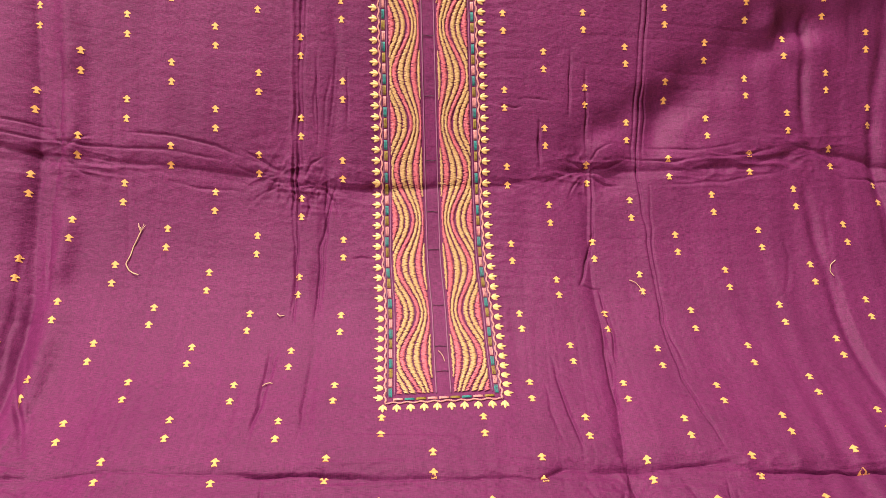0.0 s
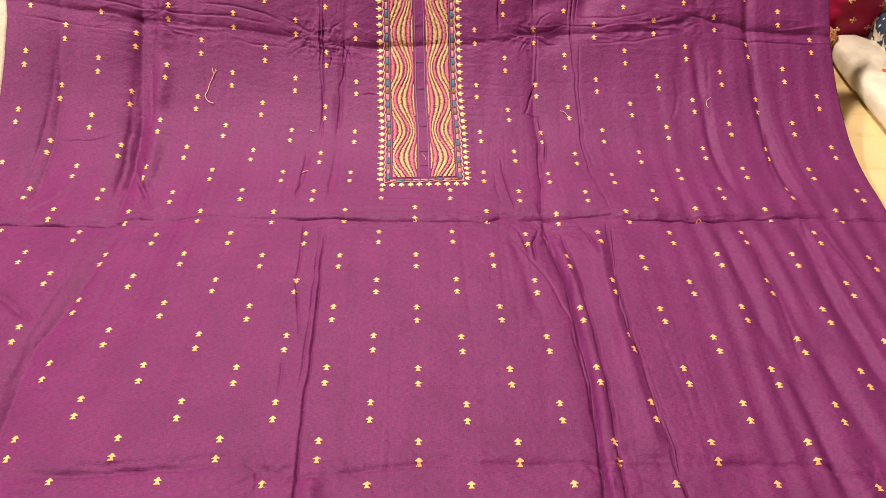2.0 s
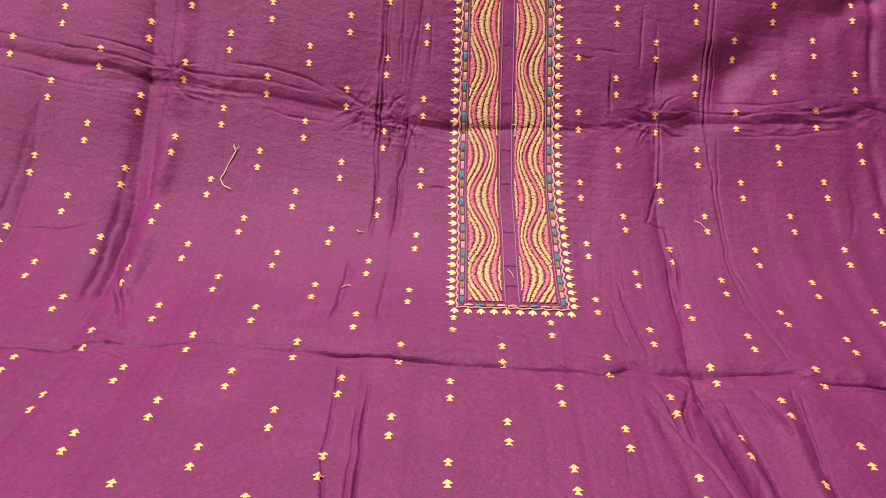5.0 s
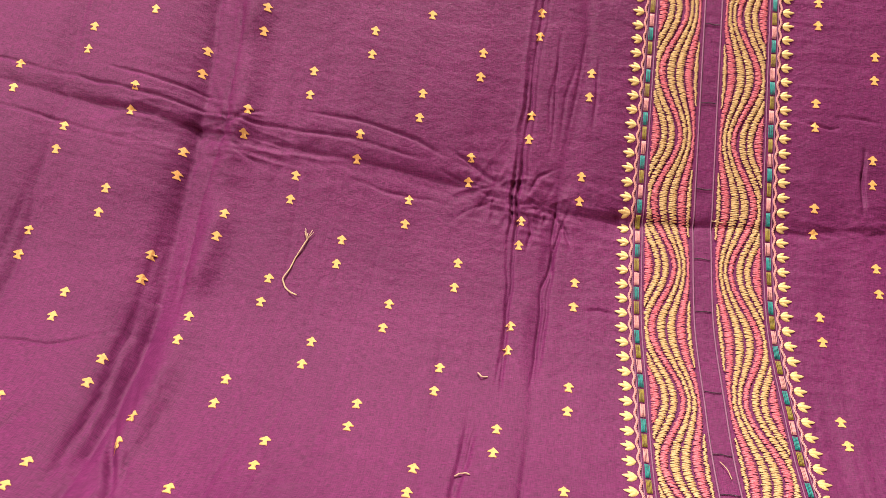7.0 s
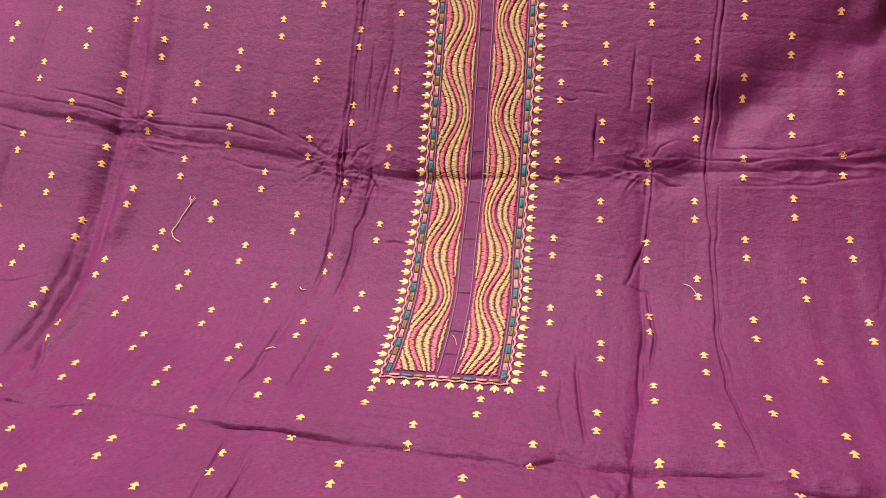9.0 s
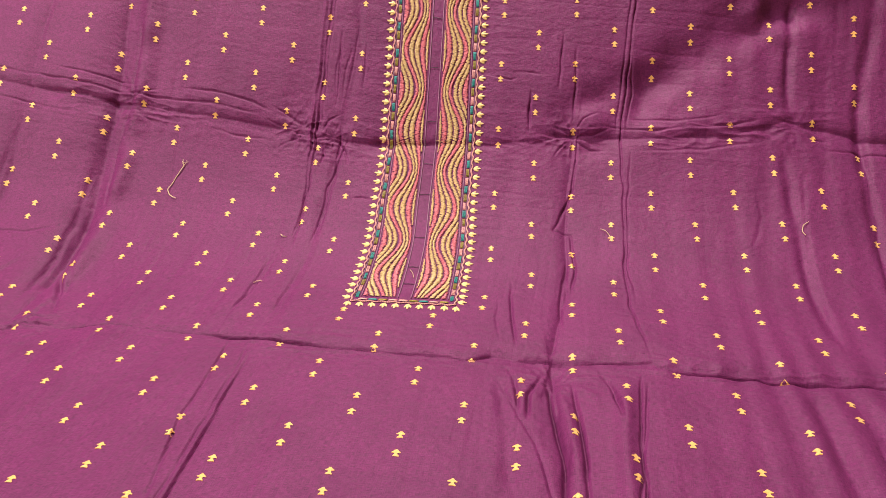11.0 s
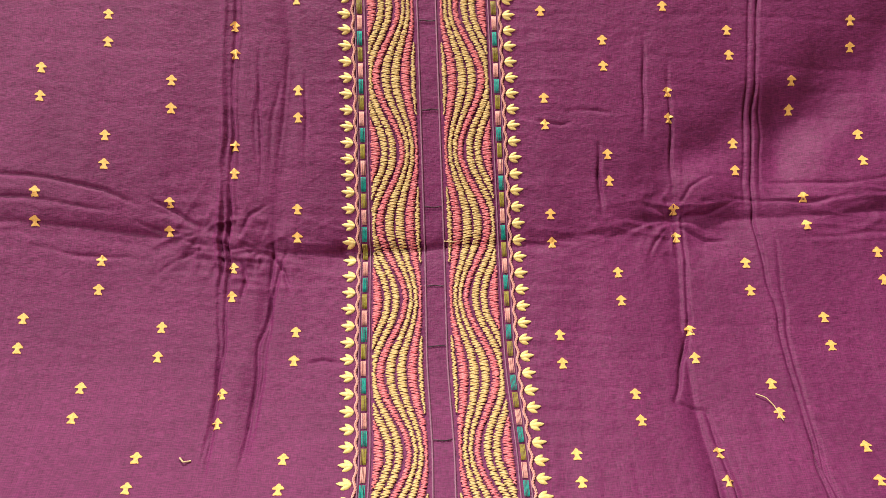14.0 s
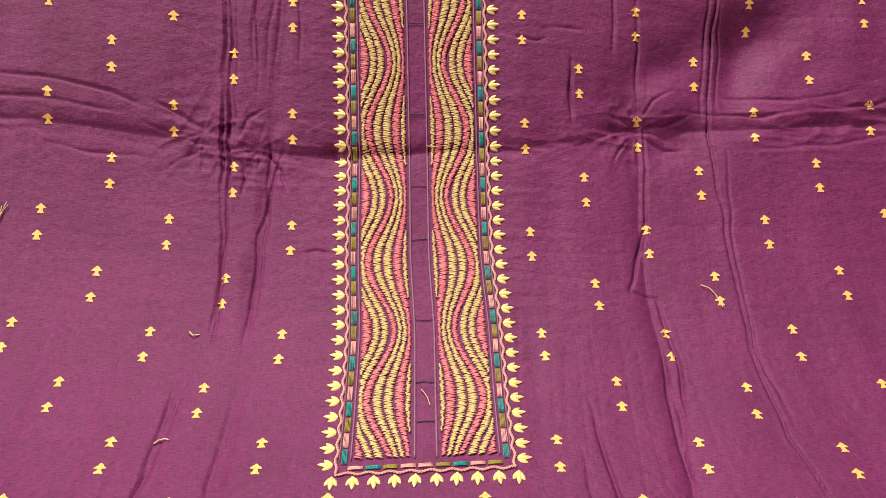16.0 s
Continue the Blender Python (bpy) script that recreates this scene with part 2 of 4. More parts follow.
# valleys and ridges: height, half width, line
GROOVES = [
    (-0.00065, 0.0024, [(-0.60, 0.492), (-0.44, 0.492), (-0.37, 0.488), (-0.29, 0.492), (-0.22, 0.488)]),
    (-0.00055, 0.0022, [(-0.50, 0.508), (-0.42, 0.505), (-0.38, 0.500)]),
    (-0.00065, 0.0022, [(-0.34, 0.505), (-0.29, 0.508), (-0.24, 0.502), (-0.20, 0.490)]),
    (-0.00055, 0.0024, [(-0.58, 0.455), (-0.47, 0.452), (-0.41, 0.456)]),
    (-0.00055, 0.0024, [(-0.30, 0.463), (-0.24, 0.456), (-0.19, 0.458)]),
    (-0.00065, 0.0024, [(0.17, 0.518), (0.24, 0.514), (0.33, 0.524), (0.37, 0.535)]),
    (-0.00055, 0.0022, [(0.20, 0.530), (0.27, 0.527), (0.33, 0.538)]),
    (-0.00055, 0.0024, [(0.22, 0.488), (0.30, 0.492), (0.37, 0.505)]),
    (-0.00055, 0.0024, [(0.42, 0.500), (0.50, 0.494), (0.58, 0.488)]),
    (-0.0009, 0.0020, [(-0.170, 0.478), (-0.190, 0.490), (-0.215, 0.500)]),
    (-0.0009, 0.0020, [(-0.170, 0.476), (-0.200, 0.476), (-0.225, 0.484)]),
    (-0.0009, 0.0020, [(-0.168, 0.470), (-0.190, 0.458), (-0.205, 0.444)]),
    (-0.0009, 0.0020, [(-0.150, 0.466), (-0.144, 0.448), (-0.146, 0.428)]),
    (-0.0009, 0.0020, [(-0.150, 0.474), (-0.142, 0.492), (-0.128, 0.502)]),
    (-0.0009, 0.0020, [(-0.132, 0.468), (-0.118, 0.455), (-0.112, 0.436)]),
    (-0.0009, 0.0020, [(0.150, 0.506), (0.162, 0.524), (0.182, 0.534)]),
    (-0.0009, 0.0020, [(0.152, 0.502), (0.176, 0.507), (0.196, 0.516)]),
    (-0.0009, 0.0020, [(0.150, 0.498), (0.172, 0.487), (0.192, 0.486)]),
    (-0.0009, 0.0020, [(0.148, 0.500), (0.136, 0.486), (0.128, 0.472)]),
    (-0.0009, 0.0020, [(-0.386, 0.480), (-0.372, 0.494), (-0.360, 0.500)]),
    (-0.0009, 0.0020, [(-0.386, 0.476), (-0.370, 0.462), (-0.350, 0.458)]),
    (-0.0009, 0.0020, [(0.400, 0.528), (0.420, 0.512), (0.440, 0.508)]),
    (-0.0010, 0.0022, [(-0.160, -0.196), (-0.142, -0.208), (-0.136, -0.226)]),
    (-0.0010, 0.0022, [(-0.150, -0.212), (-0.128, -0.214), (-0.112, -0.226)]),
    (-0.0010, 0.0022, [(0.140, -0.190), (0.160, -0.206), (0.186, -0.214)]),
    (-0.0010, 0.0022, [(0.156, -0.216), (0.182, -0.224), (0.200, -0.240)]),
    (-0.0018, 0.0030, [(0.105, 0.150), (0.118, 0.115), (0.122, 0.080)]),
    (-0.0018, 0.0030, [(0.185, 0.150), (0.198, 0.120), (0.204, 0.080)]),
    (-0.0018, 0.0030, [(0.140, 0.146), (0.128, 0.110), (0.130, 0.070)]),
    (-0.0013, 0.0018, [(-0.60, 0.131), (-0.516, 0.133), (-0.388, 0.137), (-0.371, 0.147), (-0.296, 0.155), (-0.176, 0.153), (-0.071, 0.148), (-0.022, 0.149), (0.070, 0.150), (0.091, 0.160), (0.231, 0.166), (0.247, 0.158), (0.340, 0.158), (0.465, 0.170), (0.62, 0.162)]),
    (-0.0008, 0.0018, [(-0.60, -0.221), (-0.358, -0.213), (-0.239, -0.207), (-0.152, -0.201), (-0.105, -0.216), (0.007, -0.199), (0.132, -0.197), (0.232, -0.197), (0.359, -0.196), (0.45, -0.226), (0.62, -0.241)]),
    (-0.0005, 0.0016, [(-0.1515, 0.70), (-0.1525, 0.545), (-0.1520, 0.470)]),
    (-0.0012, 0.0018, [(-0.140, 0.62), (-0.138, 0.56), (-0.136, 0.50)]),
    (-0.0012, 0.0018, [(-0.108, 0.60), (-0.107, 0.53)]),
    (-0.0011, 0.0016, [(0.2100, 0.72), (0.2070, 0.633), (0.2000, 0.500)]),
    (-0.0012, 0.0018, [(0.148, 0.62), (0.150, 0.56), (0.150, 0.51)]),
    (-0.0012, 0.0020, [(0.132, 0.64), (0.130, 0.55)]),
    (-0.0005, 0.0020, [(0.070, 0.575), (0.095, 0.577), (0.115, 0.575)]),
    (-0.0009, 0.0020, [(-0.100, 0.392), (-0.088, 0.395), (-0.072, 0.392)]),
    (-0.0016, 0.0022, [(0.097, 0.56), (0.098, 0.50)]),
    (-0.0040, 0.0017, [(-0.170, 0.1515), (-0.120, 0.150), (-0.071, 0.148)]),
    (-0.0036, 0.0017, [(0.089, 0.158), (0.160, 0.161), (0.231, 0.165)]),
    (-0.0026, 0.0017, [(0.247, 0.157), (0.340, 0.157), (0.465, 0.168), (0.60, 0.160)]),
    (-0.0026, 0.0017, [(-0.58, 0.130), (-0.516, 0.132), (-0.388, 0.136)]),
    (-0.0016, 0.0026, [(-0.358, -0.214), (-0.239, -0.208), (-0.177, -0.202)]),
    (-0.0085, 0.0400, [(0.170, 0.520), (0.188, 0.535), (0.252, 0.576), (0.322, 0.634), (0.442, 0.720), (0.55, 0.80)]),
    (-0.0017, 0.0016, [(-0.156, 0.70), (-0.157, 0.545), (-0.157, 0.468), (-0.154, 0.426), (-0.150, 0.307)]),
    (0.0009, 0.0030, [(-0.164, 0.70), (-0.164, 0.545), (-0.163, 0.468), (-0.160, 0.426)]),
    (-0.0011, 0.0050, [(-0.124, 0.67), (-0.116, 0.591), (-0.127, 0.471), (-0.131, 0.365), (-0.125, 0.249), (-0.120, 0.16)]),
    (-0.0014, 0.0018, [(-0.150, 0.150), (-0.143, 0.032), (-0.124, -0.060)]),
    (-0.0018, 0.0018, [(-0.124, 0.131), (-0.112, -0.059), (-0.108, -0.171), (-0.105, -0.215), (-0.101, -0.300)]),
    (0.0035, 0.0100, [(-0.094, -0.190), (-0.090, -0.240), (-0.088, -0.320)]),
    (-0.0018, 0.0018, [(-0.393, 0.600), (-0.389, 0.489), (-0.394, 0.415), (-0.381, 0.312)]),
    (0.0040, 0.0120, [(-0.388, 0.70), (-0.380, 0.50), (-0.376, 0.33), (-0.370, 0.20)]),
    (-0.0030, 0.0040, [(-0.394, 0.257), (-0.343, 0.160)]),
    (-0.0040, 0.0060, [(-0.500, 0.030), (-0.458, 0.006), (-0.404, -0.035)]),
    (-0.0022, 0.0060, [(0.097, 0.143), (0.112, 0.070), (0.124, -0.019)]),
    (-0.0020, 0.0032, [(0.139, 0.144), (0.160, 0.030), (0.166, -0.101), (0.162, -0.198), (0.156, -0.300)]),
    (0.0030, 0.0070, [(0.150, 0.144), (0.168, 0.030), (0.174, -0.101), (0.170, -0.198), (0.166, -0.300)]),
    (-0.0020, 0.0028, [(0.161, 0.145), (0.176, 0.030), (0.182, -0.102), (0.178, -0.198), (0.178, -0.300)]),
    (-0.0020, 0.0016, [(0.221, 0.153), (0.216, 0.062), (0.218, -0.035), (0.227, -0.197), (0.233, -0.300)]),
    (0.0030, 0.0080, [(0.208, 0.153), (0.204, 0.062), (0.206, -0.035), (0.215, -0.197)]),
    (-0.0015, 0.0016, [(0.216, 0.72), (0.213, 0.633), (0.206, 0.498), (0.212, 0.429), (0.213, 0.337), (0.216, 0.260), (0.231, 0.168)]),
    (-0.0012, 0.0022, [(0.095, 0.300), (0.104, 0.230), (0.112, 0.170)]),
    (-0.0034, 0.0050, [(0.399, 0.700), (0.392, 0.578), (0.394, 0.530)]),
    (-0.0036, 0.0060, [(0.386, 0.502), (0.394, 0.390), (0.397, 0.209)]),
    (-0.0034, 0.0070, [(0.497, 0.738), (0.486, 0.659), (0.469, 0.548), (0.474, 0.40), (0.480, 0.20)]),
    (-0.0030, 0.0080, [(0.396, 0.158), (0.399, -0.013), (0.412, -0.127), (0.424, -0.250)]),
    (-0.0040, 0.0080, [(0.463, 0.165), (0.452, 0.046), (0.456, -0.064), (0.470, -0.20)]),
    (-0.0026, 0.0070, [(0.358, 0.150), (0.362, -0.014), (0.369, -0.169), (0.372, -0.280)]),
    (-0.0011, 0.0018, [(-0.115, 0.482), (-0.125, 0.44), (-0.13, 0.406), (-0.13, 0.356), (-0.129, 0.316)]),
    (-0.001, 0.0016, [(-0.162, 0.523), (-0.161, 0.479), (-0.16, 0.446), (-0.153, 0.372), (-0.154, 0.31)]),
    (-0.0011, 0.0022, [(0.157, 0.522), (0.154, 0.431), (0.136, 0.373), (0.155, 0.368), (0.162, 0.317), (0.159, 0.258)]),
    (-0.0009, 0.0017, [(0.219, 0.497), (0.217, 0.43), (0.216, 0.328), (0.221, 0.294), (0.223, 0.258)]),
    (-0.0008, 0.0016, [(-0.159, 0.602), (-0.16, 0.565), (-0.161, 0.519)]),
    (-0.0007, 0.002, [(-0.138, 0.592), (-0.142, 0.55), (-0.138, 0.515)]),
    (-0.0006, 0.002, [(-0.123, 0.597), (-0.13, 0.559), (-0.131, 0.516)]),
    (-0.0006, 0.0016, [(0.213, 0.627), (0.217, 0.565), (0.211, 0.502)]),
    (-0.0009, 0.0018, [(0.05, 0.569), (0.071, 0.565), (0.081, 0.567)]),
    (-0.001, 0.0018, [(-0.128, 0.482), (-0.127, 0.471), (-0.128, 0.44)]),
    (-0.0007, 0.0028, [(-0.394, 0.489), (-0.411, 0.433), (-0.408, 0.358), (-0.41, 0.311), (-0.407, 0.227), (-0.403, 0.178)]),
    (-0.0009, 0.002, [(-0.41, 0.311), (-0.395, 0.257), (-0.349, 0.16)]),
    (-0.0006, 0.002, [(-0.411, 0.311), (-0.454, 0.286), (-0.509, 0.283)]),
    (-0.001, 0.0018, [(-0.505, 0.543), (-0.512, 0.484), (-0.514, 0.456)]),
    (-0.001, 0.003, [(-0.166, 0.299), (-0.167, 0.246), (-0.169, 0.162)]),
    (-0.0006, 0.0035, [(-0.128, 0.289), (-0.128, 0.221), (-0.127, 0.165)]),
    (-0.001, 0.0026, [(-0.16, 0.3), (-0.165, 0.229), (-0.171, 0.174)]),
    (-0.0008, 0.0018, [(-0.129, 0.463), (-0.125, 0.409), (-0.127, 0.328)]),
    (-0.001, 0.0026, [(0.153, 0.344), (0.149, 0.253), (0.153, 0.199)]),
    (-0.0008, 0.0022, [(0.087, 0.264), (0.089, 0.218), (0.096, 0.179)]),
    (-0.0006, 0.0018, [(-0.119, 0.624), (-0.121, 0.585), (-0.127, 0.51)]),
    (-0.001, 0.0018, [(-0.376, 0.165), (-0.335, 0.158)]),
    (-0.0008, 0.0018, [(-0.131, 0.148), (-0.12, -0.023), (-0.117, -0.137)]),
    (-0.0009, 0.0018, [(-0.14, -0.074), (-0.136, -0.136)]),
    (-0.001, 0.0024, [(0.162, 0.065), (0.161, -0.064), (0.164, -0.276)]),
    (-0.001, 0.0018, [(0.227, 0.144), (0.212, -0.001), (0.225, -0.114), (0.231, -0.183), (0.227, -0.276)]),
    (-0.0009, 0.0022, [(0.097, 0.132), (0.137, 0.051), (0.164, -0.042)]),
    (-0.0008, 0.0022, [(0.155, -0.015), (0.164, -0.123)]),
    (-0.0008, 0.0026, [(0.39, 0.156), (0.391, 0.017), (0.382, -0.095)]),
    (-0.001, 0.0026, [(0.468, 0.175), (0.459, 0.029), (0.464, -0.079)]),
    (-0.0008, 0.0026, [(0.484, 0.161), (0.493, 0.067), (0.503, -0.001)]),
    (-0.0008, 0.0026, [(-0.399, 0.142), (-0.398, 0.021), (-0.403, -0.041), (-0.395, -0.133)]),
    (-0.0008, 0.0026, [(-0.456, 0.001), (-0.406, -0.034)]),
    (-0.0009, 0.0026, [(-0.385, 0.147), (-0.379, 0.085), (-0.38, 0.033)]),
    (-0.0009, 0.0018, [(-0.367, -0.201), (-0.266, -0.202), (-0.178, -0.194), (-0.149, -0.195)]),
    (-0.0008, 0.002, [(-0.068, -0.197), (-0.046, -0.216)]),
    (-0.0005, 0.0022, [(-0.019, -0.264), (-0.047, -0.209), (-0.058, -0.197)]),
    (-0.0009, 0.002, [(0.157, -0.19), (0.176, -0.202)]),
    (-0.0008, 0.002, [(0.19, -0.19), (0.226, -0.189)]),
    (-0.0007, 0.0024, [(0.344, 0.356), (0.359, 0.408), (0.354, 0.455)]),
    (-0.0008, 0.0024, [(0.47, 0.532), (0.478, 0.412), (0.461, 0.224)]),
    (-0.0007, 0.0024, [(0.406, 0.474), (0.402, 0.358), (0.399, 0.194)]),
    (-0.0012, 0.0024, [(-0.414, 0.421), (-0.412, 0.301), (-0.399, 0.165)]),
    (-0.0012, 0.0026, [(-0.515, 0.423), (-0.519, 0.304), (-0.518, 0.15)]),
    (-0.0008, 0.002, [(-0.403, 0.306), (-0.368, 0.233), (-0.344, 0.169)]),
]
# pressed folds: height and reach on the left of the line, then on its right
FOLDS = [
    (-0.0058, 0.0055, -0.0058, 0.026, [(-0.72, 0.474), (-0.441, 0.476), (-0.370, 0.475), (-0.268, 0.476), (-0.195, 0.474), (-0.160, 0.469), (-0.114, 0.467), (-0.079, 0.471)]),
    (-0.0055, 0.005, -0.0055, 0.012, [(-0.079, 0.471), (-0.02, 0.476), (0.053, 0.482)]),
    (-0.0070, 0.008, -0.0070, 0.016, [(0.053, 0.482), (0.100, 0.490), (0.132, 0.499)]),
    (-0.0062, 0.006, -0.0062, 0.022, [(0.132, 0.499), (0.150, 0.506), (0.212, 0.502), (0.331, 0.511), (0.391, 0.533), (0.482, 0.513), (0.66, 0.50)]),
    (-0.0060, 0.010, -0.0060, 0.034, [(-0.72, 0.132), (-0.516, 0.135), (-0.388, 0.139), (-0.371, 0.149), (-0.296, 0.157), (-0.176, 0.155), (-0.168, 0.152), (-0.071, 0.149), (-0.022, 0.150), (0.070, 0.151), (0.091, 0.162), (0.231, 0.168), (0.247, 0.160), (0.340, 0.160), (0.465, 0.172), (0.66, 0.163)]),
    (-0.0042, 0.008, -0.0042, 0.022, [(-0.72, -0.220), (-0.358, -0.212), (-0.239, -0.206), (-0.177, -0.200), (-0.152, -0.200), (-0.105, -0.215), (0.007, -0.198), (0.132, -0.196), (0.167, -0.198), (0.232, -0.196), (0.309, -0.193), (0.359, -0.195), (0.45, -0.225), (0.66, -0.24)]),
    (-0.0130, 0.035, -0.0130, 0.011, [(-0.424, 0.72), (-0.419, 0.629), (-0.408, 0.493), (-0.404, 0.374), (-0.398, 0.300), (-0.392, 0.225)]),
    (-0.0110, 0.030, -0.0110, 0.011, [(-0.399, 0.310), (-0.392, 0.225), (-0.384, 0.152)]),
    (-0.0170, 0.045, -0.0170, 0.014, [(-0.368, 0.140), (-0.376, 0.027), (-0.394, -0.064), (-0.384, -0.168), (-0.376, -0.30)]),
    (-0.0100, 0.024, -0.0100, 0.010, [(-0.520, 0.66), (-0.514, 0.50), (-0.510, 0.403), (-0.502, 0.284), (-0.500, 0.194)]),
    (-0.0030, 0.014, 0.0010, 0.020, [(-0.445, 0.235), (-0.460, 0.205), (-0.490, 0.165)]),
    (-0.0075, 0.022, -0.0075, 0.0075, [(0.154, 0.503), (0.149, 0.440), (0.151, 0.363), (0.155, 0.275), (0.145, 0.175)]),
    (-0.0085, 0.016, -0.0085, 0.0065, [(0.145, 0.144), (0.162, 0.030), (0.168, -0.101), (0.164, -0.198), (0.158, -0.300)]),
]
# knots of puckers where the folds cross: x, v, radius, height
PUCKERS = [(-0.175, 0.478, 0.035, 0.0040), (-0.135, 0.470, 0.022, 0.0030), (0.150, 0.500, 0.030, 0.0040), (-0.385, 0.485, 0.030, 0.0030), (0.40, 0.525, 0.035, 0.0030),
           (-0.130, -0.210, 0.035, 0.0035), (0.170, -0.205, 0.040, 0.0035), (0.15, 0.130, 0.040, 0.0030), (-0.36, 0.140, 0.04, 0.003), (0.40, -0.215, 0.04, 0.003)]


def spaced(lo, hi, a, b, fine, coarse):
    """Places from lo to hi, close together from a to b."""
    return np.concatenate([np.arange(lo, a, coarse), np.arange(a, b, fine), np.arange(b, hi + coarse, coarse)])


# the relief is worked out once, on a table that is finest at the neck panel
TX, TV = spaced(-0.70, 0.66, -0.36, 0.36, 0.0008, 0.0018), spaced(-0.50, 1.02, 0.10, 0.72, 0.0009, 0.0019)


def window(line, reach):
    """The part of the table within reach of a line."""
    xs, vs = [p[0] for p in line], [p[1] for p in line]
    i0, i1 = np.searchsorted(TX, (min(xs) - reach, max(xs) + reach))
    j0, j1 = np.searchsorted(TV, (min(vs) - reach, max(vs) + reach))
    return np.s_[i0:i1, j0:j1]


def crisp(f, sharp):
    """Thin tent-shaped ridges along the zero lines of a noise."""
    return np.maximum(0, 1 - np.abs(f) * sharp)


def relief(x, v):
    h = 0.0020 * field(x, v, 0.11, 0.16, 3) + 0.0007 * field(x, v, 0.022, 0.13, 4) + 0.0002 * field(x, v, 0.010, 0.05, 5)
    calm = 1 - np.exp(-(((x + 0.012) / 0.062) ** 4)) * (v > 0.19)
    h *= 0.25 + 0.75 * calm
    right = np.clip((x - 0.26) / 0.08, 0, 1)
    h += right * 0.0012 * np.sin((x - 0.02 * v) * 210 + 2.2 * field(x, v, 0.08, 0.2, 6)) * (0.3 + 0.7 * np.clip((0.25 - v) / 0.1, 0, 1))
    for high, wide, line in GROOVES:
        w = window(line, 4 * wide)
        gx, gv = x[w], v[w]
        ends, fade = 1.0, min(0.025, 0.22 * sum(math.hypot(q[0] - p[0], q[1] - p[1]) for p, q in zip(line, line[1:])))
        for ex, ev in (line[0], line[-1]):
            ends = ends * (1 - np.exp(-((gx - ex) ** 2 + (gv - ev) ** 2) / fade**2))
        narrow = wide < 0.0045
        wander = 0.0012 * field(gx, gv, 0.018, 0.018, 2) if narrow else 0.0
        strength = (2.9 if narrow else 1.8) * (0.75 + 0.5 * field(gx, gv, 0.03, 0.03, 1))
        h[w] += strength * high * ends * np.exp(-(((off_line(gx, gv, line) + wander) / (wide * (0.56 if narrow else 1.0))) ** 2))
    for k, (high, reach, low, under, line) in enumerate(FOLDS):
        w = window(line, 5 * max(reach, under))
        gx, gv = x[w], v[w]
        d = off_line(gx, gv, line) + 0.0014 * field(gx, gv, 0.022, 0.022, 6)
        wave = 0.75 + 0.4 * field(gx, gv, 0.05, 0.4, 7)
        side = 0.5 + 0.5 * np.tanh(d / 0.0011)
        h[w] += wave * (side * high * np.exp(-np.abs(d) / reach) + (1 - side) * low * np.exp(-np.abs(d) / under))
        if k > 5:  # the lip of an upright pleat lies over its neighbour
            h[w] += 0.0022 * side * np.exp(-np.abs(d) / 0.02)
    # crumpled band along the pressed folds
    close = np.minimum(1, sum(np.exp(-((off_line(x, v, FOLDS[k][-1]) / wide) ** 2)) for k, wide in ((0, 0.026), (2, 0.015), (3, 0.024), (4, 0.016), (5, 0.018))))
    broken = np.clip(0.55 + 0.9 * field(x, v, 0.07, 0.05, 5), 0, 1)
    long_ = crisp(field(x, v - 0.06 * x, 0.060, 0.0105, 1), 2.6) + 0.6 * crisp(field(x, v + 0.10 * x, 0.034, 0.007, 2), 2.4)
    short = crisp(field(x + 0.5 * v, v - 0.3 * x, 0.020, 0.013, 8), 2.2)
    h += close * broken * (0.0017 * long_ + 0.0009 * short) * (0.15 + 0.85 * calm)
    # faint upright pleats and pressing lines everywhere
    patch = np.clip(field(x, v, 0.14, 0.2, 9) + 0.35, 0, 1)
    pleat = crisp(field(x + 0.05 * v, v, 0.020, 0.22, 10), 3.2) + 0.5 * crisp(field(x - 0.04 * v, v, 0.010, 0.12, 11), 2.6)
    cross = crisp(field(x, v + 0.05 * x, 0.11, 0.017, 0), 3.4)
    h -= (0.00055 * pleat * (0.25 + 0.75 * patch) + 0.00028 * cross * (1 - 0.7 * patch)) * (0.15 + 0.85 * calm)
    # fine tension lines that run out from the stitched panel
    beside = np.exp(-(((np.abs(x + 0.012) - 0.064) / 0.022) ** 2)) * (v > 0.23)
    h += 0.00045 * beside * crisp(field(x, v, 0.05, 0.0075, 4), 2.2)
    for px, pv, r, high in PUCKERS:
        w = window([(px, pv)], 3 * r)
        gx, gv = x[w], v[w]
        rr, turn = np.hypot(gx - px, gv - pv), np.arctan2(gv - pv, gx - px)
        near = np.exp(-((rr / r) ** 2))
        star = crisp(field(np.cos(turn) + 0.2, np.sin(turn) + 8 * rr, 0.34, 0.34, 8), 2.0) * np.clip(rr / (0.3 * r), 0, 1)
        facets = crisp(field(gx + 0.4 * gv, gv, 0.013, 0.010, 8), 1.8) + 0.7 * crisp(field(gx - 0.5 * gv, gv, 0.009, 0.016, 9), 1.8)
        h[w] += near * high * (0.45 * star + 0.24 * facets - 0.3)
    return h


